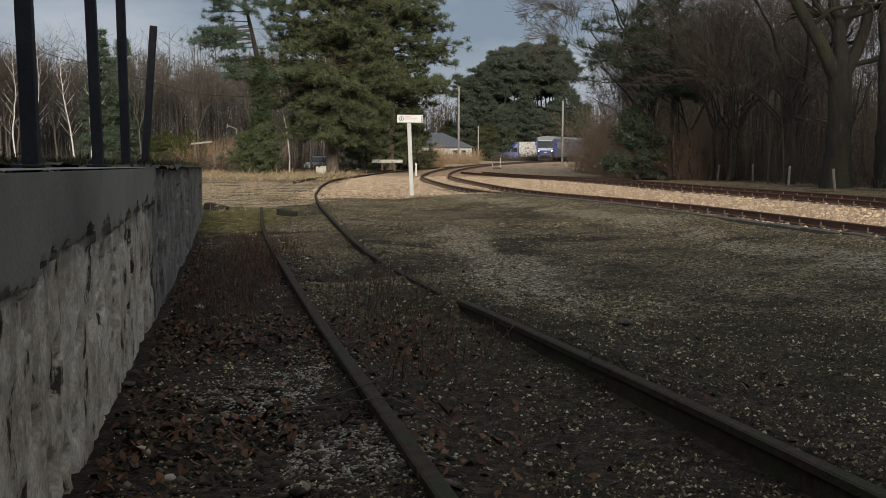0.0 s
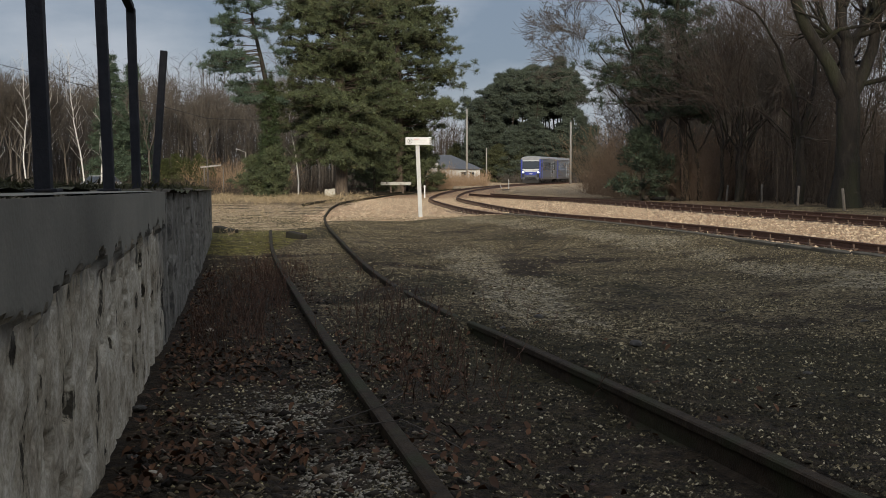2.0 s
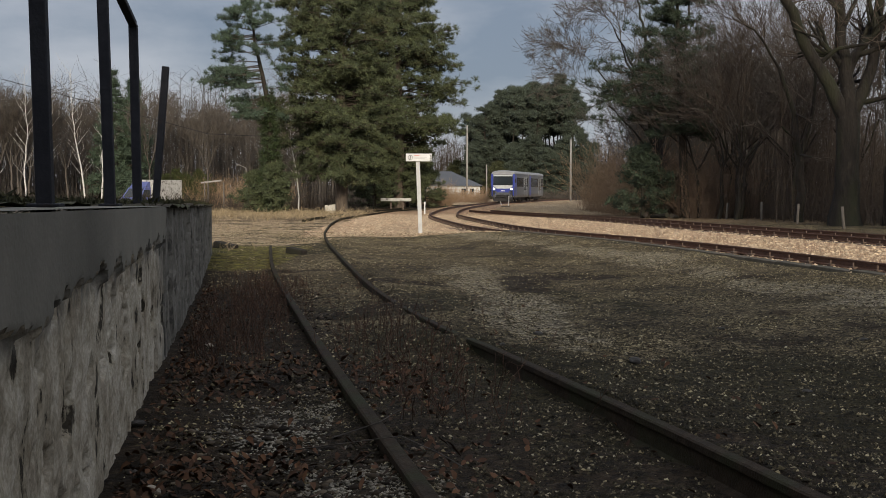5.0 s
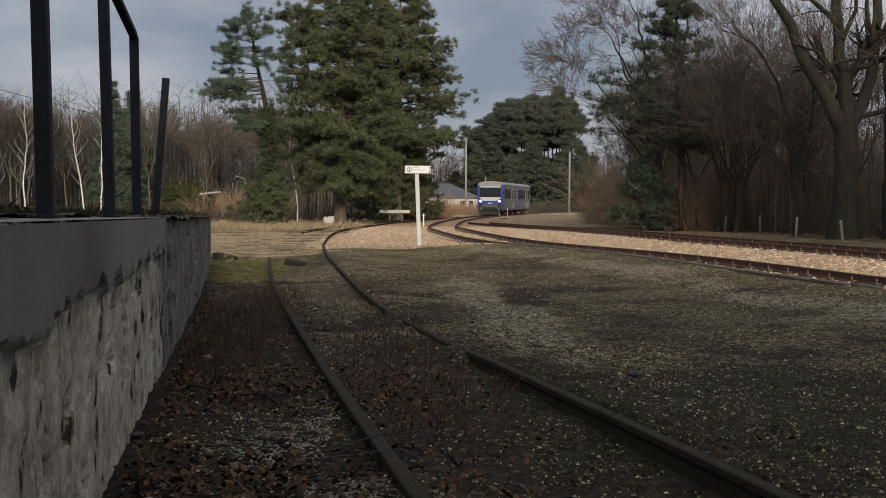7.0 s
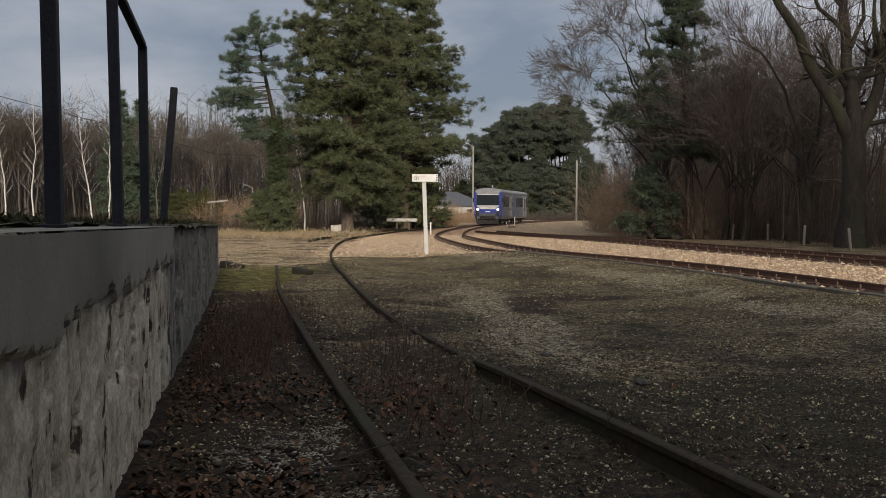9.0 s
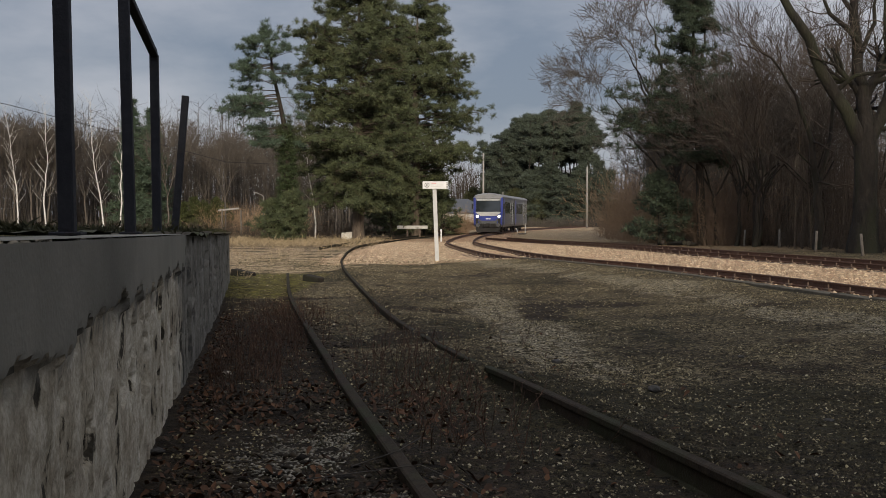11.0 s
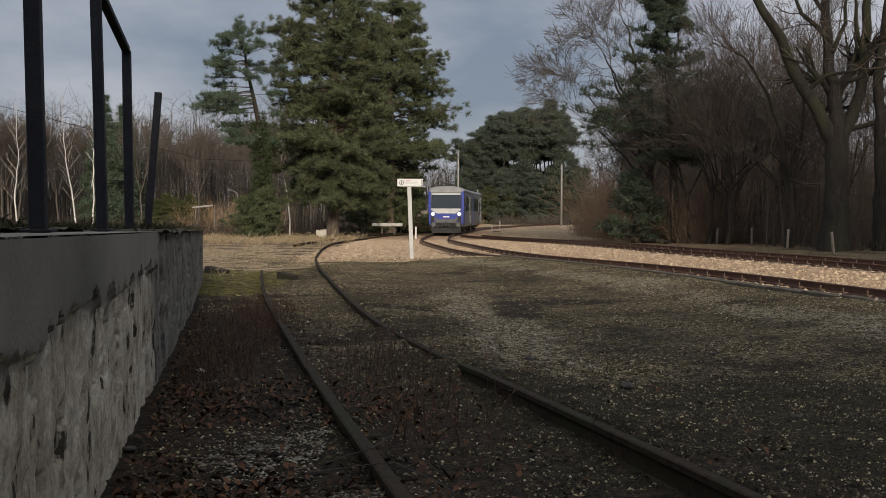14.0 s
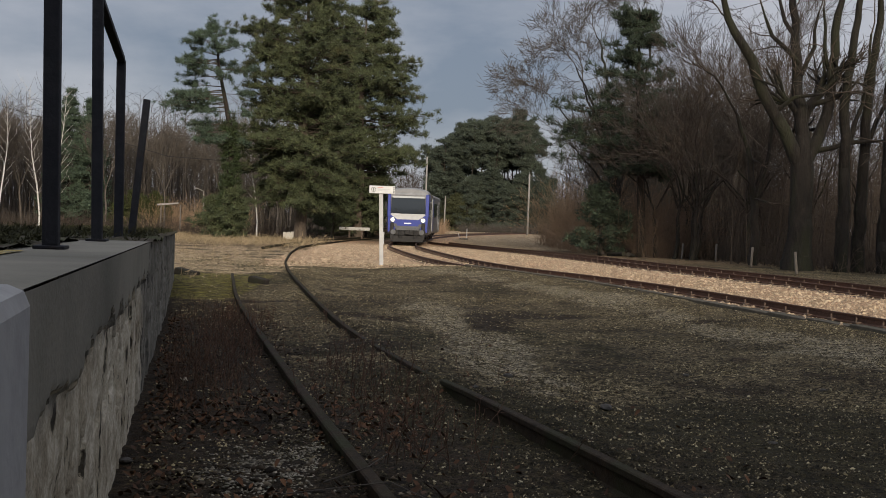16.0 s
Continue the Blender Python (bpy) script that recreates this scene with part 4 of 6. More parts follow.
def scatter_leaves():
    rng = np.random.RandomState(600)
    n = 60000
    y = 2.3 + 11 * rng.rand(n) ** 1.5
    x = wall_x(y) + 0.03 + rng.rand(n) * 3.2
    heap = np.exp(-(((x + 0.72) / 0.42) ** 2 + ((y - 3.55) / 0.30) ** 2)) + 0.9 * np.exp(-(((x + 1.0) / 0.40) ** 2 + ((y - 5.7) / 0.55) ** 2)) \
        + 0.6 * np.exp(-(((x + 0.15) / 0.28) ** 2 + ((y - 5.5) / 0.9) ** 2)) + 0.5 * np.exp(-(((x - wall_x(y) - 0.1) / 0.14) ** 2)) \
        + 0.25 * np.exp(-(((x - 0.05) / 0.3) ** 2 + ((y - 3.4) / 0.5) ** 2)) + 0.012
    keep = rng.rand(n) < np.clip(heap * (0.35 + 1.3 * fractal(x, y, 4, 610, 2)), 0, 1) * 0.34
    x, y = x[keep], y[keep]
    n = len(x)
    z = ground_height(x, y) + 0.006 + 0.02 * rng.rand(n)
    ln, wd = 0.010 + 0.014 * rng.rand(n), 0.007 + 0.008 * rng.rand(n)
    # lobed outline of six points folded along the midrib
    px = np.array([-1.0, -0.25, 0.55, 1.0, 0.5, -0.3])
    py = np.array([0.0, 0.9, 0.65, 0.0, -0.7, -0.85])
    up = np.abs(py) * rng.uniform(-0.3, 1.3, (n, 1)) + 0.6 * (px ** 2) * rng.uniform(-0.3, 0.8, (n, 1))
    X = px[None] * ln[:, None]
    Yv = py[None] * wd[:, None]
    Z = up * wd[:, None]
    a, t1, t2 = rng.uniform(0, 2 * np.pi, n)[:, None], rng.normal(0, 0.6, n)[:, None], rng.normal(0, 0.6, n)[:, None]
    Z = Z + X * np.sin(t1) + Yv * np.sin(t2)
    wx, wy = X * np.cos(a) - Yv * np.sin(a), X * np.sin(a) + Yv * np.cos(a)
    v = np.stack([wx + x[:, None], wy + y[:, None], Z + z[:, None]], -1)
    f = np.array([(0, 3, 1), (1, 3, 2), (0, 4, 3), (0, 5, 4)])
    tris = f[None] + (np.arange(n) * 6)[:, None, None]
    tagged(put("dead_leaves", tri_mesh("dead_leaves", v.reshape(-1, 3), tris.reshape(-1, 3), M["leaf"])), "brown dead oak leaves drifted between wall and rails", "leaves", kind="stuff")


def scatter_weeds():
    rng = np.random.RandomState(700)
    segs = []
    n = 5200
    y = 4.2 + 11 * rng.rand(n)
    x = wall_x(y) + 0.15 + 2.6 * rng.rand(n)
    d1 = np.exp(-(((x + 0.62 + 0.105 * y) / 0.33) ** 2)) * smoothstep(5.2, 6.5, y) * smoothstep(15, 11, y)
    d2 = 0.6 * np.exp(-(((x - (0.62 - 0.12 * y)) / 0.30) ** 2)) * smoothstep(3.8, 4.6, y) * smoothstep(10, 7.5, y)
    keep = rng.rand(n) < np.clip(d1 + d2 + 0.015, 0, 1)
    for px, py in zip(x[keep], y[keep]):
        p = np.array([px, py, float(ground_height(px, py)) - 0.01])
        h = rng.uniform(0.06, 0.26)
        d = np.array([rng.normal(0, 0.25), rng.normal(0, 0.25), 1.0])
        for s in range(3):
            d = d + rng.normal(0, 0.15, 3)
            d /= np.linalg.norm(d)
            q = p + d * h / 3
            segs.append((*p, *q, 0.0022, 0.0018))
            for _ in range(2):
                e = d + rng.normal(0, 0.7, 3)
                segs.append((*q, *(q + e / np.linalg.norm(e) * h * 0.22), 0.0014, 0.0008))
            p = q
    tagged(put("dead_weeds", tubes_mesh("dead_weeds", segs, M["weed"], 3)), "reddish-brown dead weeds along the siding", "weeds", kind="stuff")
    # mossy grass on the platform edge and straw in the field behind
    iv, sz = [], []
    for _ in range(2600):
        yy = rng.uniform(1.5, 19.5)
        o = rng.uniform(0.05 if yy > 6.4 else 0.40, 1.6)
        iv.append((wall_x(yy) - o, yy, wall_top(yy) + 0.005))
        sz.append(rng.uniform(0.05, 0.15))
    tagged(put("moss_tufts", tufts_mesh("moss_tufts", iv, sz, rng, M["moss"], 12, 0.35, 0.05, 0.9, 0.6)), "dark moss and grass tufts on the platform", "moss", kind="stuff")
    iv, sz = [], []
    for _ in range(5000):
        yy = rng.uniform(20, 66)
        xx = rng.uniform(-0.30 * yy - 2, -3.6)
        if rng.rand() < 0.10 + 0.9 * smoothstep(42, 54, yy):
            iv.append((xx, yy, float(ground_height(xx, yy))))
            sz.append(rng.uniform(0.25, 0.55) * (0.5 + yy / 80))
    tagged(put("dry_grass", tufts_mesh("dry_grass", iv, sz, rng, M["straw"], 10, 0.40, 0.025, 1.0, 0.6)), "dry straw-coloured grass of the field", "grass", kind="stuff")


M["chip"] = material("limestone_chips", [(0.25, (0.13, 0.112, 0.085)), (0.75, (0.36, 0.32, 0.25))], 3, 0.9, 0.0, random_shift=0.5)
M["dark_stone"] = material("dark_stones", [(0.25, (0.04, 0.036, 0.03)), (0.75, (0.10, 0.09, 0.08))], 20, 0.9, 0.3)
M["clod"] = speckled("crumbled_soil", [(0.0, (0.012, 0.008, 0.0045)), (0.6, (0.04, 0.028, 0.016)), (0.9, (0.09, 0.066, 0.04)), (1.0, (0.2, 0.16, 0.11))])
M["moss"] = material("moss_blades", [(0.3, (0.016, 0.018, 0.007)), (0.7, (0.045, 0.042, 0.016))], 5, 0.9, 0.0, random_shift=0.4)
# ---------------------------------------------------------------- trees
def grow(rng, start, direction, length, radius, depth, segs, tips, spread=0.6, shrink=0.72, up=0.15, kids=3, bend=0.18, min_r=0.006, taper=0.6):
    """Branches as short tapered pieces; fills segs and tips."""
    p, d = np.array(start, float), np.array(direction, float)
    d /= np.linalg.norm(d)
    n = max(2, int(3 + depth))
    r = radius
    step = length / n
    for i in range(n):
        d = d + rng.normal(0, bend, 3) + np.array([0, 0, up * 0.3])
        d /= np.linalg.norm(d)
        q = p + d * step
        r2 = max(min_r, radius * (1 - (1 - taper) * (i + 1) / n))
        segs.append((*p, *q, r, r2))
        p, r = q, r2
        if depth > 0 and i >= n * 0.3:
            for _ in range(kids if i == n - 1 else rng.randint(1, kids)):
                a = rng.normal(0, 1, 3)
                a -= d * (a @ d)
                a /= np.linalg.norm(a) + 1e-9
                nd = d + a * spread * rng.uniform(0.7, 1.3) + np.array([0, 0, up])
                grow(rng, p, nd, length * shrink * rng.uniform(0.7, 1.1), r * 0.62, depth - 1, segs, tips, spread, shrink, up, kids, bend, min_r, taper)
    if depth == 0:
        tips.append((*p, *d))


def bare_tree(seed, height, radius, depth=4, spread=0.65, kids=3, trunk_frac=0.35, up=0.12, min_r=0.007, lean=(0, 0)):
    rng = np.random.RandomState(seed)
    segs, tips = [], []
    p = np.array([0, 0, -0.2])
    n = 6
    r = radius
    for i in range(n):
        q = p + np.array([rng.normal(0, 0.06) + lean[0], rng.normal(0, 0.06) + lean[1], height * trunk_frac / n])
        segs.append((*p, *q, r * (1.25 if i == 0 else 1), r * 0.94))
        p, r = q, r * 0.94
    for k in range(kids + 1):
        a = 2 * np.pi * (k + rng.uniform(-0.3, 0.3)) / (kids + 1)
        d = np.array([np.cos(a) * spread, np.sin(a) * spread, 1.0])
        grow(rng, p, d, height * 0.30 * rng.uniform(0.8, 1.15), r * 0.62, depth, segs, tips, spread, 0.66, up, kids, 0.13, min_r)
    s = np.array(segs)
    return s


def tufts_mesh(name, centres, sizes, rng, mat, per=14, length=0.16, width=0.05, up=0.3, flat=1.0):
    """Clumps of needles or leaves: thin triangles fanning out of each centre."""
    c = np.repeat(np.asarray(centres, float), per, 0)
    sz = np.repeat(np.asarray(sizes, float), per)
    n = len(c)
    d = rng.normal(0, 1, (n, 3))
    d[:, 2] = d[:, 2] * flat + up
    d /= np.linalg.norm(d, axis=1, keepdims=True)
    o = c + rng.normal(0, 0.28, (n, 3)) * sz[:, None] * [1, 1, flat]
    w = np.cross(d, rng.normal(0, 1, (n, 3)))
    w /= np.linalg.norm(w, axis=1, keepdims=True) + 1e-9
    ln = (length * sz * rng.uniform(0.6, 1.3, n))[:, None]
    wd = (width * sz * rng.uniform(0.7, 1.3, n))[:, None]
    v = np.stack([o - w * wd, o + w * wd, o + d * ln], 1).reshape(-1, 3)
    return tri_mesh(name, v, np.arange(3 * n).reshape(-1, 3), mat)


def bare(name, m, segs, label, twig, bark, group=""):
    s = np.asarray(segs)
    t = thing(name, m, label, "tree", group)
    thick = np.maximum(s[:, 6], s[:, 7]) > 0.035
    put("trunk", tubes_mesh("trunk", s[thick], bark, 7), t)
    put("crown", tubes_mesh("crown", s[~thick], twig, 3), t)
    return t


def at(x, y, rz=0.0, s=1.0, dz=0.0):
    return pose(x, y, float(land(x, y)) + dz, 0, 0, rz)


def puffs_mesh(name, centres, radii, rng, mat, per, flat=0.8):
    """Round tufts of needles: blades that stand out all round a small rough core."""
    c0, r0 = np.asarray(centres, float), np.asarray(radii, float)
    c, R = np.repeat(c0, per, 0), np.repeat(r0, per)[:, None]
    n = len(c)
    u = rng.normal(0, 1, (n, 3)) + [0, 0, 0.35]
    u /= np.linalg.norm(u, axis=1, keepdims=True)
    a = c + u * R * rng.uniform(0.1, 0.65, (n, 1)) * [1, 1, flat]
    d = u + rng.normal(0, 0.35, (n, 3)) + [0, 0, 0.25]
    d /= np.linalg.norm(d, axis=1, keepdims=True)
    b = a + d * R * rng.uniform(0.4, 0.85, (n, 1))
    w = np.cross(d, rng.normal(0, 1, (n, 3)))
    w /= np.linalg.norm(w, axis=1, keepdims=True) + 1e-9
    w = w * R * rng.uniform(0.03, 0.065, (n, 1))
    v = np.stack([a - w, a + w, b], 1).reshape(-1, 3)
    t = np.arange(3 * n).reshape(-1, 3)
    k = len(c0)
    core = OCTA[None] * (0.34 + rng.uniform(-0.12, 0.12, (k, 6, 1))) * r0[:, None, None] * [1, 1, flat] + c0[:, None]
    ct = OCTA_F[None] + (3 * n + np.arange(k) * 6)[:, None, None]
    return tri_mesh(name, np.concatenate([v, core.reshape(-1, 3)]), np.concatenate([t, ct.reshape(-1, 3)]), mat)


def boughs_by_rule(rng, z0, z1, rule, tiers, per_tier, rise=(-0.05, 0.35)):
    """Boughs as (height, bearing, length, rise); rule(height, bearing) gives the reach."""
    out = []
    for k in range(tiers):
        z = z0 + (z1 - z0) * (k + rng.uniform(0.1, 0.9)) / tiers
        for _ in range(per_tier):
            a = rng.uniform(0, 2 * np.pi)
            ln = rule(z, a) * rng.uniform(0.6, 1.08)
            if ln > 0.15:
                out.append((z, a, ln, rng.uniform(*rise)))
    return out


def pine(name, m, stem, boughs, seed, mat, label, puff=0.5, per=56, sub=1.0, group="", trunk_mat=None, ivy=None):
    """stem: (point, radius) up the trunk; each bough carries flat sprays of needle tufts on its outer part."""
    rng = np.random.RandomState(seed)
    t = thing(name, m, label, "tree", group)
    P = np.array([p for p, _ in stem], float)
    segs = [(*a, *b, ra, rb) for (a, ra), (b, rb) in zip(stem, stem[1:])]
    wood, cents, sizes = [], [], []
    for z, az, ln, rise in boughs:
        q = np.array([np.interp(z, P[:, 2], P[:, 0]), np.interp(z, P[:, 2], P[:, 1]), z])
        d = np.array([np.cos(az), np.sin(az), rise])
        d /= np.linalg.norm(d)
        steps = max(3, int(ln / 0.5))
        r = 0.012 + 0.012 * ln
        for i in range(steps):
            d = d + rng.normal(0, 0.09, 3) + [0, 0, -0.015]
            d /= np.linalg.norm(d)
            nq = q + d * ln / steps
            f = (i + 1) / steps
            wood.append((*q, *nq, r * (1 - 0.75 * (f - 1 / steps)), r * (1 - 0.75 * f)))
            q = nq
            if f > 0.34 or ln < 1.0:
                for _ in range(max(1, int(round(sub * (1.2 + 1.6 * f))))):
                    side = rng.normal(0, 1, 3) * [1, 1, 0.22] + d * 0.4
                    side /= np.linalg.norm(side)
                    tip = q + side * rng.uniform(0.15, 0.3 + 0.24 * ln) + [0, 0, 0.06]
                    wood.append((*q, *tip, 0.016, 0.007))
                    cents.append(tip)
                    sizes.append(puff * rng.uniform(0.65, 1.2))
        cents.append(q)
        sizes.append(puff * 0.8)
    put("trunk", tubes_mesh("trunk", segs, trunk_mat or M["bark"], 10), t)
    tagged(put("branch_work", tubes_mesh("branch_work", wood, M["twig_dark"], 3), t), kind="stuff")
    tagged(put("foliage", puffs_mesh("foliage", cents, sizes, rng, mat, per), t), kind="stuff")
    if ivy:
        z0, z1, wide, count = ivy
        cz = rng.uniform(z0, z1, count)
        ca = rng.uniform(0, 2 * np.pi, count)
        rr = np.interp(cz, P[:, 2], [r for _, r in stem]) + wide * rng.uniform(0.25, 1.0, count) * (1.15 - 0.6 * (cz - z0) / (z1 - z0))
        iv = np.stack([np.interp(cz, P[:, 2], P[:, 0]) + rr * np.cos(ca), np.interp(cz, P[:, 2], P[:, 1]) + rr * np.sin(ca), cz], 1)
        tagged(put("ivy", puffs_mesh("ivy", iv, rng.uniform(0.14, 0.3, count), rng, M["ivy"], 26, 1.0), t), "dark green ivy climbing the trunk", kind="stuff")
    return t


# the great pines and the slim one beside them
def great_reach(z, a):
    left = 0.5 - 0.5 * math.cos(a)
    if z < 2.4:
        return 0.0
    low = 3.6 + 0.22 * (z - 2.4) if z < 6.2 else 4.45
    return low * min(1.0, ((16.9 - z) / 5.2) ** 0.6) * (0.84 + 0.18 * left) * (0.86 + 0.2 * math.sin(2.1 * z + 2 * a))


_rb = np.random.RandomState(611)
pine("great_pine", at(-5.7, 66), [((0, 0, -0.4), 0.5), ((-0.05, 0, 0.6), 0.4), ((0.1, 0, 4), 0.34), ((-0.1, 0.1, 8), 0.27), ((0.1, 0, 12), 0.17), ((0, 0, 16.2), 0.04)],
     boughs_by_rule(_rb, 2.4, 7.0, great_reach, 14, 9, (-0.3, 0.1)) + boughs_by_rule(_rb, 6.5, 16.2, great_reach, 29, 7), 611, M["needle"], "huge dark green pine with an ivied trunk", puff=0.33, per=58, sub=1.7, trunk_mat=M["cedar_bark"], ivy=(2.0, 3.6, 0.45, 60))
pine("great_pine", at(-2.5, 77.5), [((0, 0, -0.4), 0.42), ((0.1, 0, 5), 0.3), ((0, 0, 10), 0.2), ((0.2, 0, 17.0), 0.04)],
     boughs_by_rule(_rb, 0.5, 17.0, lambda z, a: (2.4 if z < 4.8 else 4.5) * min(1.0, ((18.0 - z) / 7.5) ** 0.6) * (0.78 + 0.27 * abs(math.sin(1.6 * z))), 40, 7), 612, M["needle"], "tall dark pine merging with its larger neighbour", puff=0.38, per=56, sub=1.6, trunk_mat=M["cedar_bark"])
SLIM = [(11.9, 2.6, 0.9, 0.5), (11.8, 0.4, 0.9, 0.4), (11.5, 3.4, 1.5, 0.2), (11.2, 5.5, 1.3, 0.1), (10.9, 0.1, 1.7, 0.2), (10.5, 3.0, 2.1, 0.12), (10.2, 3.9, 2.2, 0.0), (9.9, 0.3, 1.7, 0.05), (10.1, 1.5, 1.4, 0.1), (9.5, 3.3, 2.0, 0.0),
        (8.7, 3.1, 3.1, -0.02), (8.4, 3.6, 2.9, -0.08), (8.5, 0.2, 1.2, 0.0), (8.0, 2.9, 2.9, -0.1), (7.7, 3.5, 2.2, -0.1), (7.4, 5.9, 1.0, 0.0), (6.7, 3.2, 2.1, -0.22), (6.3, 3.6, 1.9, -0.25), (6.0, 2.8, 1.7, -0.2), (5.8, 6.2, 0.9, -0.1), (10.9, 4.6, 1.6, 0.1), (9.2, 4.9, 1.5, 0.0)]
pine("pine_tree", at(-9.6, 62), [((0, 0, -0.3), 0.24), ((0, 0, 6.1), 0.17), ((-0.45, 0, 8.3), 0.12), ((-0.85, 0, 10.1), 0.08), ((-1.05, 0, 12.1), 0.025)], SLIM + [(z - 0.25, a + 0.55, 0.85 * ln, r) for z, a, ln, r in SLIM if math.cos(a) < 0] + [(z + 0.2, a - 0.5, 0.8 * ln, r + 0.1) for z, a, ln, r in SLIM if math.cos(a) < 0], 613, M["needle_blue"],
     "slim leaning pine with tiered boughs and an ivy-wrapped trunk", puff=0.3, sub=1.9, per=56, ivy=(0.1, 6.9, 0.5, 620))


def shrub(name, m, height, reach, seed, mat, label, group):
    rng = np.random.RandomState(seed)
    bs = boughs_by_rule(rng, 0.1, height, lambda z, a: reach * max(0.1, 1 - (z / height) ** 1.8), max(4, int(height * 3)), 6, (-0.1, 0.5))
    return pine(name, m, [((0, 0, -0.2), 0.12), ((0, 0, height), 0.03)], bs, seed, mat, label, puff=0.3, per=40, sub=0.9, group=group)


# the rear shrubs are added to stand in for the dark shade under the pines
for i, (x, y, h, r) in enumerate([(-10.6, 62.5, 2.4, 1.2), (-9.2, 61.5, 3.2, 1.0), (-4.2, 75.8, 4.2, 1.9), (-1.9, 80.0, 4.6, 1.9), (-0.6, 84.0, 3.8, 1.6), (-5.0, 82.0, 4.4, 1.6), (-3.2, 84.0, 4.6, 1.9)]):
    shrub("yew_bush", at(x, y), h, r, 620 + i, M["needle"], "dark evergreen shrub under the great pines; rear ones fill in the shade", "evergreen shrubs")


# far pine wood: bare stems under flat rounded crowns
def umbrella(rng, top):
    base = top * rng.uniform(0.44, 0.68)
    reach = lambda z, a: 2.5 * max(0.0, math.sin(math.pi * min(1.0, 0.12 + 0.88 * (z - base) / (top - base)))) ** 0.6
    return boughs_by_rule(rng, base, top - 0.5, reach, 9, 4, (0.0, 0.6))


_rng = np.random.RandomState(77)
TOPS = (13.2, 15.2, 16.8, 18.0, 19.2)
PINES = []
for k, top in enumerate(TOPS):
    lean = (-1.1, 0.8, -0.5, 1.3, -0.8)[k]
    PINES.append(pine("far_pine", at((7.2, 9.6, 11.6, 14.4, 21.0)[k], 165), [((0, 0, -0.3), 0.16), ((lean * 0.1, 0.1, top * 0.35), 0.12), ((lean * 1.1, -0.2, top * 0.7), 0.085), ((lean, 0, top), 0.03)],
                      umbrella(np.random.RandomState(640 + k), top), 640 + k, M["needle_far"], "tall bare-stemmed pine in the far wood", puff=0.62, per=34, sub=1.3, group="far pine wood"))
for k in range(24):
    y = 160 + 16 * _rng.rand()
    u = 8.0 + 15.5 * (k + _rng.rand()) / 24
    top = float(np.interp(u, (7, 9.3, 11, 13.2, 15.5, 18.2, 20.8, 23.5), (13, 14.9, 16.3, 17.6, 18.0, 17.5, 19.0, 16.2))) * y / 165 - 0.9 * _rng.rand()
    v = min(4, int(np.searchsorted(TOPS, top)))
    copy_thing(PINES[v], at(u * y / 165, y, _rng.uniform(0, 360), dz=top - TOPS[v]))
LOWPINE = [pine("young_pine", at(6 + 7 * k, 158), [((0, 0, -0.3), 0.15), ((0.1, 0, h), 0.03)], boughs_by_rule(np.random.RandomState(650 + k), 0.4, h, lambda z, a, h=h: 0.35 + 2.5 * (1 - z / h) ** 0.8, 12, 6), 650 + k, (M["needle_far"], M["laurel_dull"], M["needle_far"])[k],
                "dense young pine at the wood's edge", puff=0.5, per=34, sub=1.2, group="young pines") for k, h in enumerate((7.6, 5.4, 9.6))]
for k in range(66):
    y = 152 + 26 * _rng.rand()
    x = y * ((0.058 if y < 160 else 0.02) + 0.105 * _rng.rand())
    copy_thing(LOWPINE[k % 3], at(x, y, _rng.uniform(0, 360), dz=0.8 - 2.8 * _rng.rand() - (0.6 if 0.08 < x / y < 0.118 else 0.0)))
for i, (x, h) in enumerate([(-35.6, 14.9), (-33.2, 14.2)]):
    pine("far_fir", at(x, 117), [((0, 0, -0.3), 0.2), ((0, 0, h), 0.03)], boughs_by_rule(np.random.RandomState(660 + i), 1.0, h, lambda z, a, h=h: 0.2 + 2.9 * (1 - z / h) ** 0.9, 26, 7, (-0.15, 0.15)), 660 + i, M["needle_blue"],
         "dark pointed fir above the bare wood", puff=0.5, per=34, sub=0.7, group="far firs")

# wood of bare trees behind the road
BARE = [bare("bare_tree", at(-30 + 6 * k, 112), bare_tree(50 + k, 12.5, 0.12, 3, 0.5, 3, 0.35, 0.2, 0.016), "leafless grey-brown forest tree", M["twig_wood"], M["twig_wood"], "bare wood behind the road") for k in range(4)]
for k in range(22):
    y = 108 + 40 * _rng.rand()
    x = -0.46 * y + (0.41 * y) * _rng.rand()
    copy_thing(BARE[k % 4], at(x, y, _rng.uniform(0, 360)))
def birch_lines(seed):
    """A thin wavering stem with short slanting side twigs."""
    rng = np.random.RandomState(seed)
    segs, p, lean = [], np.array([0, 0, -0.2]), rng.normal(0, 0.09, 2)
    for i in range(14):
        lean = lean * 0.8 + rng.normal(0, 0.05, 2)
        q = p + [lean[0], lean[1], 0.6]
        r = 0.055 * (1 - i / 15)
        segs.append((*p, *q, r + 0.004, r))
        if i > 2:
            for _ in range(3):
                a = rng.uniform(0, 2 * np.pi)
                e = q + np.array([np.cos(a) * 0.7, np.sin(a) * 0.7, 0.9]) * rng.uniform(0.4, 1.1)
                segs.append((*q, *e, 0.010, 0.006))
                segs.append((*e, *(e + rng.normal(0, 0.25, 3) + [0, 0, 0.35]), 0.006, 0.003))
        p = q
    return np.array(segs)


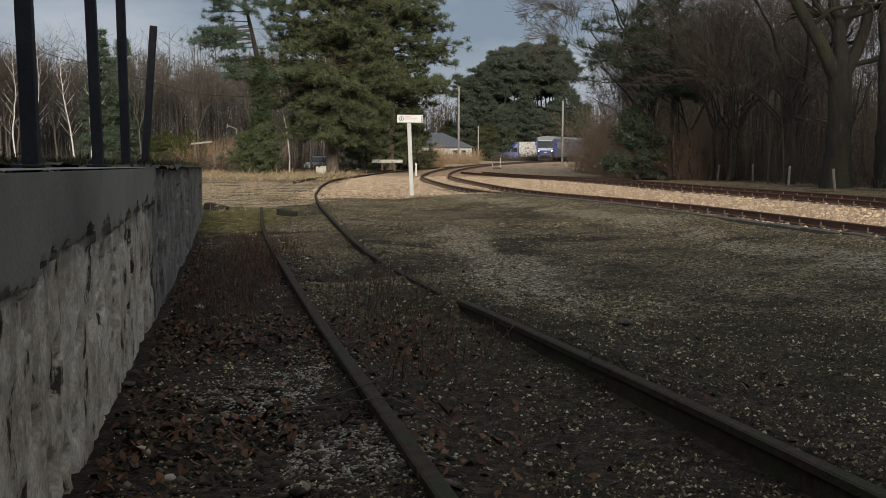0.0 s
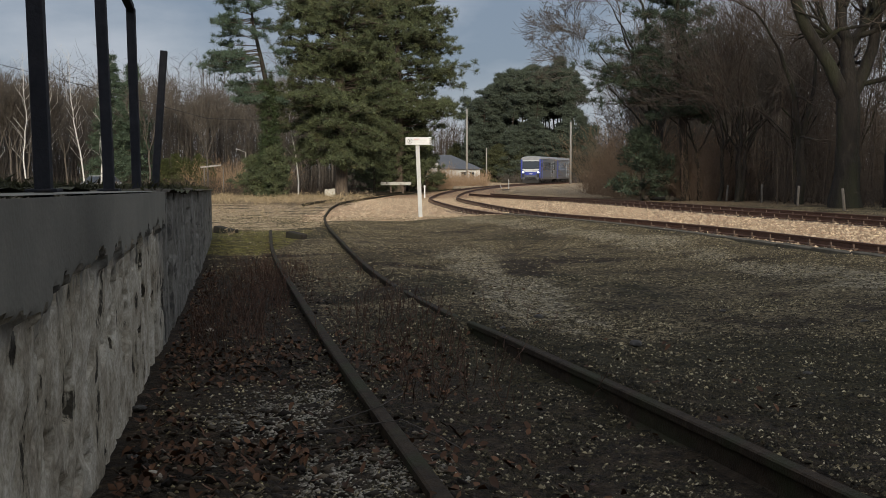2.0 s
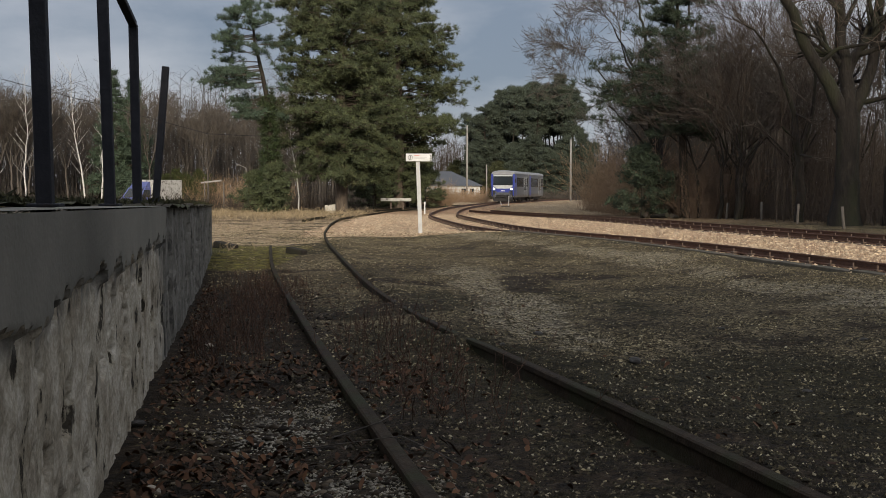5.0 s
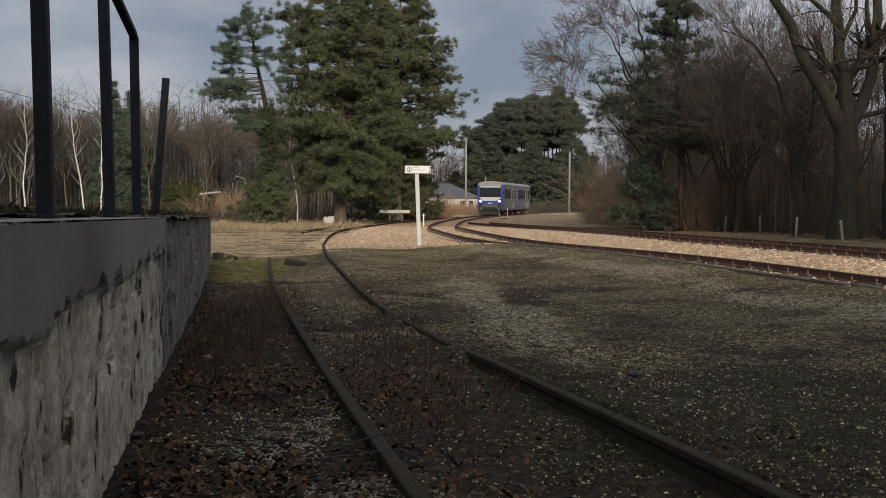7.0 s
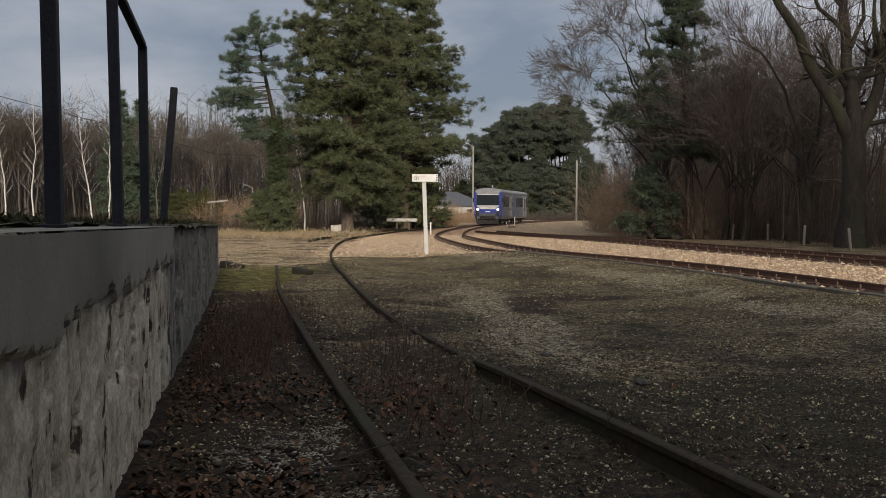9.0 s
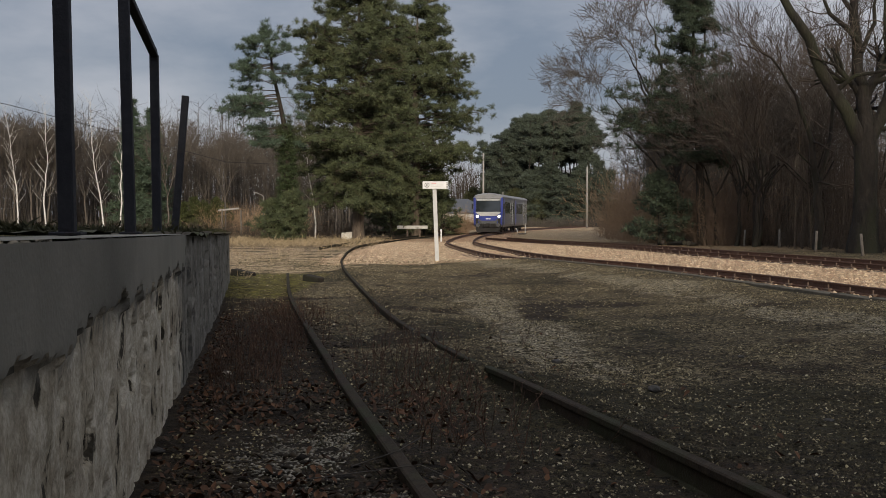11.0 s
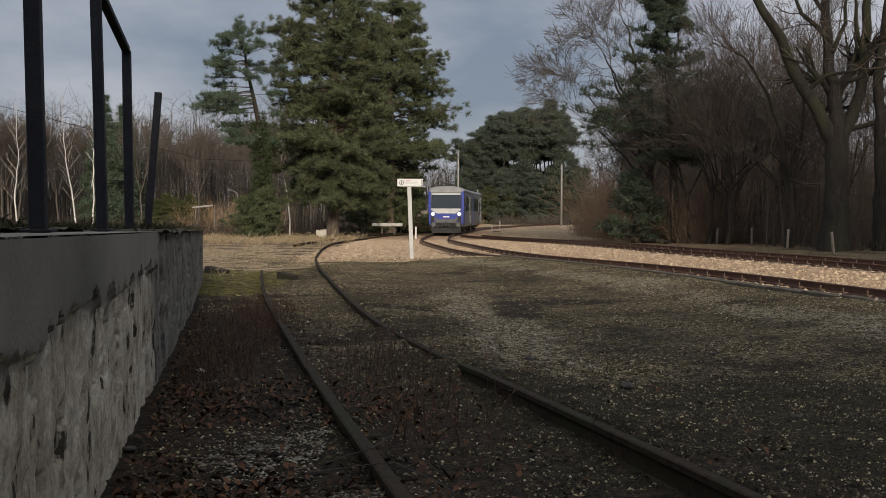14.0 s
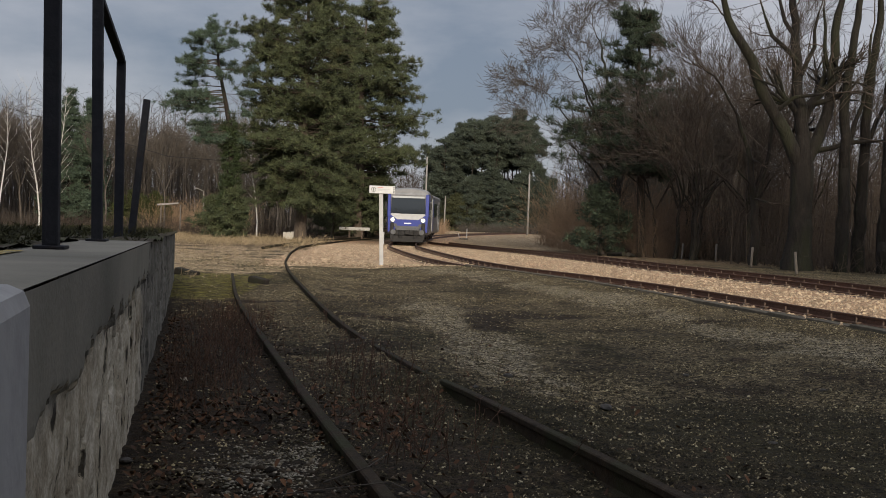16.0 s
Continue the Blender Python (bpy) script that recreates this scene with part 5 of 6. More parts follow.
for k in range(12):
    y = 104 + 16 * _rng.rand()
    copy_thing(BARE[k % 4], at(-(0.36 + 0.10 * _rng.rand()) * y, y, _rng.uniform(0, 360)))
BIRCH = [bare("birch_tree", at(0, 0), birch_lines(60 + k), "slender white-barked birch without leaves", M["birch"], M["birch"], "birches") for k in range(2)]
for k, (x, y) in enumerate([(-24.6, 64), (-20.9, 63), (-20.4, 64.2), (-24.1, 65), (-27.2, 66), (-8.75, 68.5)]):
    if k < 2:
        BIRCH[k].matrix_basis = at(x, y)
    else:
        copy_thing(BIRCH[k % 2], at(x, y, 70 * k))


def wood_mass(name, spots, h0, h1, mat, label, seed, thick=0.05, forks=9):
    """Many thin stems with twigs, too far off to count."""
    rng = np.random.RandomState(seed)
    segs = []
    for x, y in spots:
        z = float(land(x, y)) - 0.1
        h = rng.uniform(h0, h1)
        p = np.array([x, y, z])
        lean = rng.normal(0, 0.05, 2)
        for s in range(3):
            q = p + np.array([lean[0], lean[1], 1.0]) * h / 3 + rng.normal(0, 0.12, 3) * [1, 1, 0]
            segs.append((*p, *q, thick * (1 - 0.3 * s), thick * (0.7 - 0.25 * s)))
            for _ in range(forks // 3 + (s > 0) * 2):
                f = rng.rand()
                a = p + (q - p) * f
                d = rng.normal(0, 1, 3) * [1, 1, 0.3] + [0, 0, 0.8]
                e = a + d / np.linalg.norm(d) * h * rng.uniform(0.08, 0.2)
                segs.append((*a, *e, thick * 0.35, thick * 0.15))
                d2 = d + rng.normal(0, 0.6, 3)
                segs.append((*e, *(e + d2 / np.linalg.norm(d2) * h * rng.uniform(0.05, 0.12)), thick * 0.2, thick * 0.1))
            p = q
    return tagged(put(name, tubes_mesh(name, segs, mat, 3)), label, "woodland", kind="stuff")


_r = np.random.RandomState(300)
wood_mass("far_wood", [(-0.52 * y + (0.49 * y) * _r.rand(), y) for y in 122 + 50 * _r.rand(2400)], 6.5, 16.0, M["twig_wood"], "grey-brown leafless wood behind the road", 301, 0.075)
wood_mass("far_wood", [(y * (-0.02 + 0.3 * _r.rand()), y) for y in 190 + 30 * _r.rand(900)], 7, 11.5, M["twig_dark"], "dark wood behind the pines", 302, 0.10)
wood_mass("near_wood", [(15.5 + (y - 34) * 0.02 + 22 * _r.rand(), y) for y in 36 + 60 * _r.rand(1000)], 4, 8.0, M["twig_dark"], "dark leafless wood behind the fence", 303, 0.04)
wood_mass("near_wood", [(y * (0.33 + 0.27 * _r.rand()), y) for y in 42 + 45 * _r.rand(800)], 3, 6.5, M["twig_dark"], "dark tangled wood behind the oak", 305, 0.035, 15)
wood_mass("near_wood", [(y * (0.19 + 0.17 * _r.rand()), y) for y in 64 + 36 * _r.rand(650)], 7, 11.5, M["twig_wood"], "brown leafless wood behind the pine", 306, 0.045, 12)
# stems out of view, added to shade the wood on the right
wood_mass("near_wood", [(16.5 + 20 * _r.rand(), y) for y in -25 + 52 * _r.rand(600)], 5, 10.5, M["twig_dark"], "unseen leafless wood added along the line for shade", 304, 0.05)


def limb_tree(name, m, limbs, seed, label, twig, bark, depth=3, kids=3, min_r=0.007, spread=0.7):
    """A tree whose main limbs are drawn as bent lines of points with radii; twigs grow out of them."""
    rng = np.random.RandomState(seed)
    segs, tips = [], []
    for pts in limbs:
        for (a, ra), (b, rb) in zip(pts, pts[1:]):
            a, b = np.array(a, float), np.array(b, float)
            n = max(1, int(np.linalg.norm(b - a) / 0.5))
            prev = a
            for i in range(n):
                f = (i + 1) / n
                q = a + (b - a) * f + (rng.normal(0, 0.04, 3) if i < n - 1 else 0)
                segs.append((*prev, *q, ra + (rb - ra) * i / n, ra + (rb - ra) * f))
                if ra < 0.16 and rng.rand() < 0.6:
                    d = rng.normal(0, 1, 3) + (b - a) / np.linalg.norm(b - a) * 0.6
                    grow(rng, q, d, rng.uniform(1.0, 2.2), min(0.05, rb * 0.4), depth - 1, segs, tips, spread, 0.66, 0.04, kids, 0.2, min_r)
                prev = q
        d = np.array(pts[-1][0], float) - np.array(pts[-2][0], float)
        grow(rng, pts[-1][0], d, 2.2, pts[-1][1] * 0.8, depth, segs, tips, spread, 0.7, 0.06, kids, 0.18, min_r)
    return bare(name, m, segs, label, twig, bark)


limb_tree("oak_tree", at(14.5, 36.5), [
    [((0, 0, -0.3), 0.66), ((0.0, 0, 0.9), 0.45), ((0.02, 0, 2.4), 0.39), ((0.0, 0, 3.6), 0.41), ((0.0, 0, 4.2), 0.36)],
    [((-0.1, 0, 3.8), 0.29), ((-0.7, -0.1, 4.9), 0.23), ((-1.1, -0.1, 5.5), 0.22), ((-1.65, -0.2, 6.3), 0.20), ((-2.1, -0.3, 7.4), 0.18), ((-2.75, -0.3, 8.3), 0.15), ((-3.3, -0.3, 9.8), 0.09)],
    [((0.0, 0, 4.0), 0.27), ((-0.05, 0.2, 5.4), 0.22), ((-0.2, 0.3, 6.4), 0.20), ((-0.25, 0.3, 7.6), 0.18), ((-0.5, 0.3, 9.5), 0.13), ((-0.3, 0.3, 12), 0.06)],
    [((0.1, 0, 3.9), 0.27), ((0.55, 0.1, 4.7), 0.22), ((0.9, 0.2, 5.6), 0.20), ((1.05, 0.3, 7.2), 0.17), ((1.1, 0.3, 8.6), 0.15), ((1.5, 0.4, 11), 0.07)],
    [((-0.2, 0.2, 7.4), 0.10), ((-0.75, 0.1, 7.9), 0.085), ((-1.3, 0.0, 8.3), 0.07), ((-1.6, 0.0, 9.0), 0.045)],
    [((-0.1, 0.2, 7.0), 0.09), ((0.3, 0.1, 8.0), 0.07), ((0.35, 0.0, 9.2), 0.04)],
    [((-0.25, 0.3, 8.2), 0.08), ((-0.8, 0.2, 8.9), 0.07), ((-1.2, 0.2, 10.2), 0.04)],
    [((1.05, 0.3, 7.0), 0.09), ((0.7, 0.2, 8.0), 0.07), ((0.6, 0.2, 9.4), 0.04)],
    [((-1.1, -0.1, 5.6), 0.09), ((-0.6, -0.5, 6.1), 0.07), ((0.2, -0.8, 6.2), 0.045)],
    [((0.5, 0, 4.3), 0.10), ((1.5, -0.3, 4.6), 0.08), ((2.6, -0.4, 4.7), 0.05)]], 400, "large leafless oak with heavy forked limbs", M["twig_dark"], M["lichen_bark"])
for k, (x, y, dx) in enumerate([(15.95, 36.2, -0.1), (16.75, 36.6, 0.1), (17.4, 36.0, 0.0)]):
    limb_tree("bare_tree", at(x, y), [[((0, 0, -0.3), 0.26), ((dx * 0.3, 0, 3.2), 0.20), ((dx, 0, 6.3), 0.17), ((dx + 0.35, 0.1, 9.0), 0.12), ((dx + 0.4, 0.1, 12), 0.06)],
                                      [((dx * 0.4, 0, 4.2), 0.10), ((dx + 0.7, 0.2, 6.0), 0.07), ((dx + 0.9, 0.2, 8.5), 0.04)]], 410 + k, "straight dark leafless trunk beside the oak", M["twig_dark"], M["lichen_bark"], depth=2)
limb_tree("bare_tree", at(14.5, 41), [
    [((0, 0, -0.3), 0.20), ((-0.05, 0, 2.2), 0.15), ((-0.3, 0, 4.2), 0.11), ((-0.9, 0.1, 6.0), 0.07)],
    [((-0.05, 0, 2.4), 0.10), ((0.5, 0.2, 4.5), 0.08), ((0.7, 0.2, 7.5), 0.04)]], 401, "slender dark leafless tree by the fence", M["twig_dark"], M["bark"])
limb_tree("bare_tree", at(12.6, 58), [
    [((0, 0, -0.3), 0.22), ((0.1, 0, 3.0), 0.18), ((-0.2, 0, 6.0), 0.14), ((-0.8, 0, 9.0), 0.09), ((-1.2, 0, 11.5), 0.05)],
    [((0, 0, 3.2), 0.13), ((-0.9, 0.2, 6.0), 0.09), ((-2.0, 0.2, 9.0), 0.05)],
    [((-0.1, 0, 3.6), 0.10), ((-1.6, 0.2, 6.0), 0.07), ((-3.4, 0.2, 8.0), 0.035)],
    [((-0.1, 0, 4.6), 0.10), ((-1.3, 0.2, 7.8), 0.07), ((-2.6, 0.2, 10.4), 0.035)],
    [((0.0, 0, 3.0), 0.08), ((-1.4, -0.2, 4.6), 0.05), ((-3.2, -0.2, 6.4), 0.03)],
    [((0.1, 0, 4.0), 0.13), ((1.2, 0.2, 8.0), 0.09), ((1.6, 0.2, 12.0), 0.05)]], 402, "wide leafless tree with fine grey twigs", M["twig_wood"], M["bark"], depth=3, kids=4, min_r=0.009)
EDGE = [bare("bare_tree", at(13.4 + 0.8 * k, 46 + 2.4 * k), bare_tree(80 + k, 10.0, 0.11, 3, 0.55, 3, 0.25, 0.12, 0.007), "leafless tree at the wood edge", (M["twig_dark"], M["twig_wood"], M["twig_wood"])[k], M["bark"], "bare wood edge") for k in range(3)]
for k, (x, y) in enumerate([(13.3, 48.5), (13.9, 47), (12.9, 50.5), (15.4, 44), (16.3, 47), (15.0, 52), (13.2, 62), (14.4, 66), (12.6, 70), (16, 58), (17.5, 43.5), (18.2, 50), (19, 41)]):
    copy_thing(EDGE[k % 3], at(x, y, 47.0 * k))


# copies out of view, added to cast shade on the wood edge
for k, (x, y) in enumerate([(17, 25), (19, 21), (16.5, 17), (21, 26), (18, 10), (20, 14), (17.5, 4), (22, 18), (24, 22), (20, -4), (26, 12)]):
    copy_thing(EDGE[k % 3], at(x, y, 61.0 * k))


TALL = [bare("bare_tree", at(17.5 + 4 * k, 50 + 10 * k), bare_tree(180 + k, 15.0, 0.15, 3, 0.55, 3, 0.3, 0.12, 0.008), "tall leafless tree inside the wood", M["twig_dark"], M["bark"], "tall bare trees") for k in range(2)]
for k, (x, y) in enumerate([(19, 62), (16.8, 72), (24, 66)]):
    copy_thing(TALL[k % 2], at(x, y, 53.0 * k))


def side_reach(z, a):
    left = max(0.0, -math.cos(a))
    if z < 3.6:
        return 0.0
    if z < 6.8:
        return 1.6 + 3.1 * left ** 3
    return (0.7 + 1.9 * (1 - (z - 6.8) / 5.4)) * (0.6 + 0.5 * abs(math.sin(2.3 * z)))


pine("pine_tree", at(12.1, 51), [((0.3, 0, -0.3), 0.24), ((0.1, 0, 4), 0.18), ((-0.2, 0, 8), 0.12), ((-0.3, 0, 12.2), 0.03)], boughs_by_rule(np.random.RandomState(615), 3.6, 12.2, side_reach, 24, 5, (-0.1, 0.3)), 615, M["needle_side"], "dark spreading pine at the edge of the wood", puff=0.3, per=50, sub=1.35)
shrub("yew_bush", at(10.4, 51.5), 3.7, 1.5, 616, M["needle_side"], "dark evergreen bush at the foot of the pine", "evergreen shrubs")


def brush(name, x0, x1, y0, y1, n, h, mat, label, seed, r=0.011):
    rng = np.random.RandomState(seed)
    segs = []
    for _ in range(n):
        x, y = rng.uniform(x0, x1), rng.uniform(y0, y1)
        p = np.array([x, y, float(land(x, y)) - 0.05])
        d = rng.normal(0, 0.3, 3) + [0, 0, 1]
        g = h * rng.uniform(0.4, 1.1)
        for s in range(4):
            d = d + rng.normal(0, 0.22, 3)
            d /= np.linalg.norm(d)
            q = p + d * g * rng.uniform(0.15, 0.36)
            segs.append((*p, *q, r * (1 - 0.15 * s), r * (0.85 - 0.15 * s)))
            for _ in range(2):
                dd = d + rng.normal(0, 0.6, 3)
                dd /= np.linalg.norm(dd)
                e = q + dd * g * rng.uniform(0.1, 0.3)
                segs.append((*q, *e, r * 0.6, r * 0.35))
            p = q
    me = tubes_mesh(name, segs, mat, 3)
    return tagged(put(name, me), label, "brushwood", kind="stuff")


brush("russet_brush", 10.4, 13.4, 57, 74, 900, 4.0, M["twig_pale"], "russet leafless thicket beside the curve", 201)
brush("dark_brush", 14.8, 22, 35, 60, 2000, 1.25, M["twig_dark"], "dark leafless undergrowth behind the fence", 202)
brush("dark_brush", 12.0, 15.5, 48.6, 61, 1100, 3.0, M["twig_red"], "russet undergrowth along the wood edge", 203)
brush("hedge_brush", -34, -5.0, 69, 74, 2300, 1.15, M["twig_dark"], "low brown hedge along the road", 204)
brush("hedge_brush", -26.5, -16, 113, 120, 900, 3.4, M["twig_pale"], "rust-coloured bushes beside the cedar", 205)
brush("hedge_brush", 9.5, 23, 141, 144, 900, 1.3, M["twig_wood"], "low brown hedge beyond the curve", 208, 0.02)
brush("hedge_brush", 1.0, 6.2, 112, 122, 900, 1.5, M["twig_pale"], "rust-coloured scrub before the house", 207)
brush("hedge_brush", -3.0, 1.6, 86, 92, 800, 1.9, M["twig_pale"], "rust-coloured bushes by the house", 206)
for i, (x, y) in enumerate([(-29.4, 115), (-28.2, 115.5), (-27.1, 115), (-26.0, 116), (-24.9, 115.5)]):
    shrub("cypress_hedge", at(x, y), 3.9 + 0.6 * (i % 2), 1.1, 90 + i, M["laurel"], "yellow-green clipped cypress of a garden hedge", "cypress hedge")


# plain building added unseen behind the viewer, to lay shade over the yard
def build_shade_building():
    t = thing("shade_building", pose(0, 0, 0), "plain rendered building, unseen, added to shade the yard", "building")
    wm = material("cream_render", [(0.3, (0.42, 0.38, 0.31)), (0.7, (0.55, 0.50, 0.42))], 3, 0.9, 0.1)
    part("wall", box((-22, -13, -0.6), (7.5, -3.5, 6.0), 0.03), wm, t)
    v = [(-22.6, -13.5, 5.9), (7.8, -13.5, 5.9), (7.8, -3.1, 5.9), (-22.6, -3.1, 5.9), (-22.6, -8.2, 8.6), (7.8, -8.2, 8.6)]
    put("roof", mesh("roof", v, [(0, 1, 5, 4), (2, 3, 4, 5), (1, 2, 5), (3, 0, 4), (3, 2, 1, 0)], M["sleeper"]), t)


build_shade_building()


# ---------------------------------------------------------------- house, poles, small things by the line
def build_house():
    x0, y0 = 3.0, 140.0
    t = thing("white_house", pose(x0, y0, -1.0), "low white house with a hipped dark slate roof", "house")
    wallm = material("white_render", [(0.3, (0.36, 0.355, 0.345)), (0.7, (0.48, 0.475, 0.46))], 2, 0.9, 0.1)
    slate = material("slate", [(0.3, (0.05, 0.055, 0.065)), (0.7, (0.09, 0.097, 0.11))], 5, 0.6, 0.2, stretch=(1, 1, 5))
    part("wall", box((-4.5, 0, 0), (3.4, 6.5, 2.3), 0.02), wallm, t)
    v = [(-4.9, -0.4, 2.28), (3.8, -0.4, 2.28), (3.8, 6.9, 2.28), (-4.9, 6.9, 2.28), (-3.9, 3.2, 4.25), (-0.4, 3.2, 4.25)]
    put("roof", mesh("roof", v, [(0, 1, 5, 4), (1, 2, 5), (2, 3, 4, 5), (3, 0, 4), (3, 2, 1, 0)], slate), t)
    part("chimney", box((-4.0, 2.9, 3.8), (-3.5, 3.5, 4.95), 0.02), wallm, t)
    glass = plain("window_glass", (0.03, 0.035, 0.04), 0.1)
    for wx in (1.2, 2.3, -1.4):
        w = part("window", box((wx - 0.3, -0.03, 0.9), (wx + 0.3, 0.02, 1.9)), glass, t)
        part("window_frame", box((wx - 0.36, -0.05, 0.84), (wx + 0.36, -0.032, 0.9)), M["grey_post"], w)


build_house()


def pole(x, y, h, r, label):
    t = thing("utility_pole", at(x, y), label, "utility pole", "poles along the line")
    part("shaft", tube((0, 0, -0.3), (0, 0, h), r, r * 0.7, 10), M["grey_post"], t, smooth=True)
    part("cap", tube((0, 0, h), (0, 0, h + 0.05), r * 0.8, r * 0.3, 8), M["grey_post"], t)
    return t


pole(4.3, 130, 9.3, 0.14, "tall grey wooden utility pole")
pole(17.2, 130, 7.6, 0.14, "pale grey concrete utility pole")
pole(6.85, 132, 4.5, 0.09, "short grey wooden pole by the house")


def build_small():
    # buffer stop of pale planks
    x, y = -2.5, 72
    t = thing("buffer_stop", at(x, y), "pale weathered buffer beam on dark legs", "buffer stop")
    part("beam", box((-1.05, -0.12, 0.62), (1.05, 0.12, 0.84), 0.02), M["beam"], t)
    for s in (-0.35, 0.5):
        part("leg", box((s - 0.06, -0.05, -0.2), (s + 0.06, 0.1, 0.63), 0.01), M["sleeper"], t)
        part("strut", box((-0.05, 0.0, 0.0), (0.05, 0.09, 1.0), 0.01), M["sleeper"], t).matrix_basis = pose(s, 0.55, -0.2, 40, 0, 0)
    # stone block
    x, y = -6.3, 64.5
    t = thing("stone_block", at(x, y), "pale broken concrete block standing on the grass", "block")
    bm = bmesh.new()
    add_box(bm, (-0.32, -0.2, -0.1), (0.32, 0.2, 0.40), 0.03)
    for k, dx in enumerate((-0.22, 0.02, 0.23)):
        add_box(bm, (dx - 0.09, -0.18, 0.38), (dx + 0.09, 0.18, 0.47 + 0.02 * k), 0.02)
    part("body", bm, material("pale_concrete", [(0.3, (0.30, 0.28, 0.24)), (0.7, (0.46, 0.44, 0.39))], 6, 0.9, 0.4), t)
    # small white marker post
    t = thing("marker_post", at(-0.45, 62), "thin white marker post beside the track", "marker post")
    part("stake", box((-0.04, -0.04, -0.1), (0.04, 0.04, 0.6), 0.005), M["white"], t)
    part("cap", box((-0.055, -0.055, 0.58), (0.055, 0.055, 0.72), 0.02), M["white"], t)
    # point lever with white post
    t = thing("point_indicator", at(6.3, 86), "white point indicator post with a lever", "point lever")
    part("post", tube((0, 0, -0.1), (0, 0, 0.9), 0.032), M["white"], t)
    part("base", box((-0.6, -0.10, 0.0), (0.08, 0.10, 0.11), 0.03), M["fence_wood"], t)
    part("lever", tube((-0.6, 0, 0.15), (-0.72, 0, 0.5), 0.03), M["white"], t)
    # fence posts
    F = [(13.24, 33.4, 0.72, -6), (13.62, 38.8, 0.75, 3), (14.05, 44.4, 0.78, 0), (13.45, 47.6, 0.75, 4)]
    for x, y, h, ln in F:
        t = thing("fence_post", at(x, y), "weathered grey wooden fence post", "fence post", "fence posts")
        part("stake", tube((0, 0, -0.2), (0, 0, h), 0.055, 0.045, 8), M["fence_wood"], t, smooth=True).matrix_basis = pose(0, 0, 0, 0, ln, 0)


build_small()


# ---------------------------------------------------------------- railcar
def loft(sections, cap=True):
    """A skin through rings of equal count."""
    bm = bmesh.new()
    rings = [[bm.verts.new(p) for p in r] for r in sections]
    n = len(rings[0])
    for a, b in zip(rings, rings[1:]):
        for i in range(n):
            j = (i + 1) % n
            bm.faces.new((a[i], a[j], b[j], b[i]))
    if cap:
        bm.faces.new(rings[0][::-1])
        bm.faces.new(rings[-1])
    bmesh.ops.recalc_face_normals(bm, faces=bm.faces)
    return bm


BLUE = material("blue_coach_paint", [(0.3, (0.022, 0.035, 0.20)), (0.7, (0.032, 0.05, 0.26))], 2, 0.3, 0.0, spec=0.5)
GREY = material("grey_coach_paint", [(0.3, (0.052, 0.054, 0.059)), (0.7, (0.075, 0.077, 0.083))], 2, 0.35, 0.0, spec=0.5)
ROOF = material("grey_roof", [(0.3, (0.17, 0.175, 0.185)), (0.7, (0.24, 0.245, 0.255))], 3, 0.5, 0.0)
SILVER = material("silver_trim", [(0.3, (0.36, 0.37, 0.38)), (0.7, (0.46, 0.47, 0.48))], 3, 0.35, 0.0)
BLACK = material("underframe", [(0.3, (0.012, 0.012, 0.013)), (0.7, (0.03, 0.028, 0.027))], 8, 0.7, 0.2)
DARKGLASS = plain("tinted_glass", (0.02, 0.025, 0.03), 0.06, spec=0.6)
LAMP = plain("headlight_glow", (1.0, 0.98, 0.9), 0.3, emit=4.0)
W2, CARLEN = 1.22, 9.0


def car_ring(y, w, zlo, zhi, zeave):
    pts = [(-w * 0.96, zlo), (-w, zlo + 0.25), (-w, zeave), (-w * 0.95, zeave + 0.13), (-w * 0.78, zhi - 0.10), (-w * 0.42, zhi - 0.015), (0, zhi + 0.015), (w * 0.42, zhi - 0.015), (w * 0.78, zhi - 0.10), (w * 0.95, zeave + 0.13), (w, zeave), (w, zlo + 0.25), (w * 0.96, zlo)]
    return [(x, y, z) for x, z in pts]


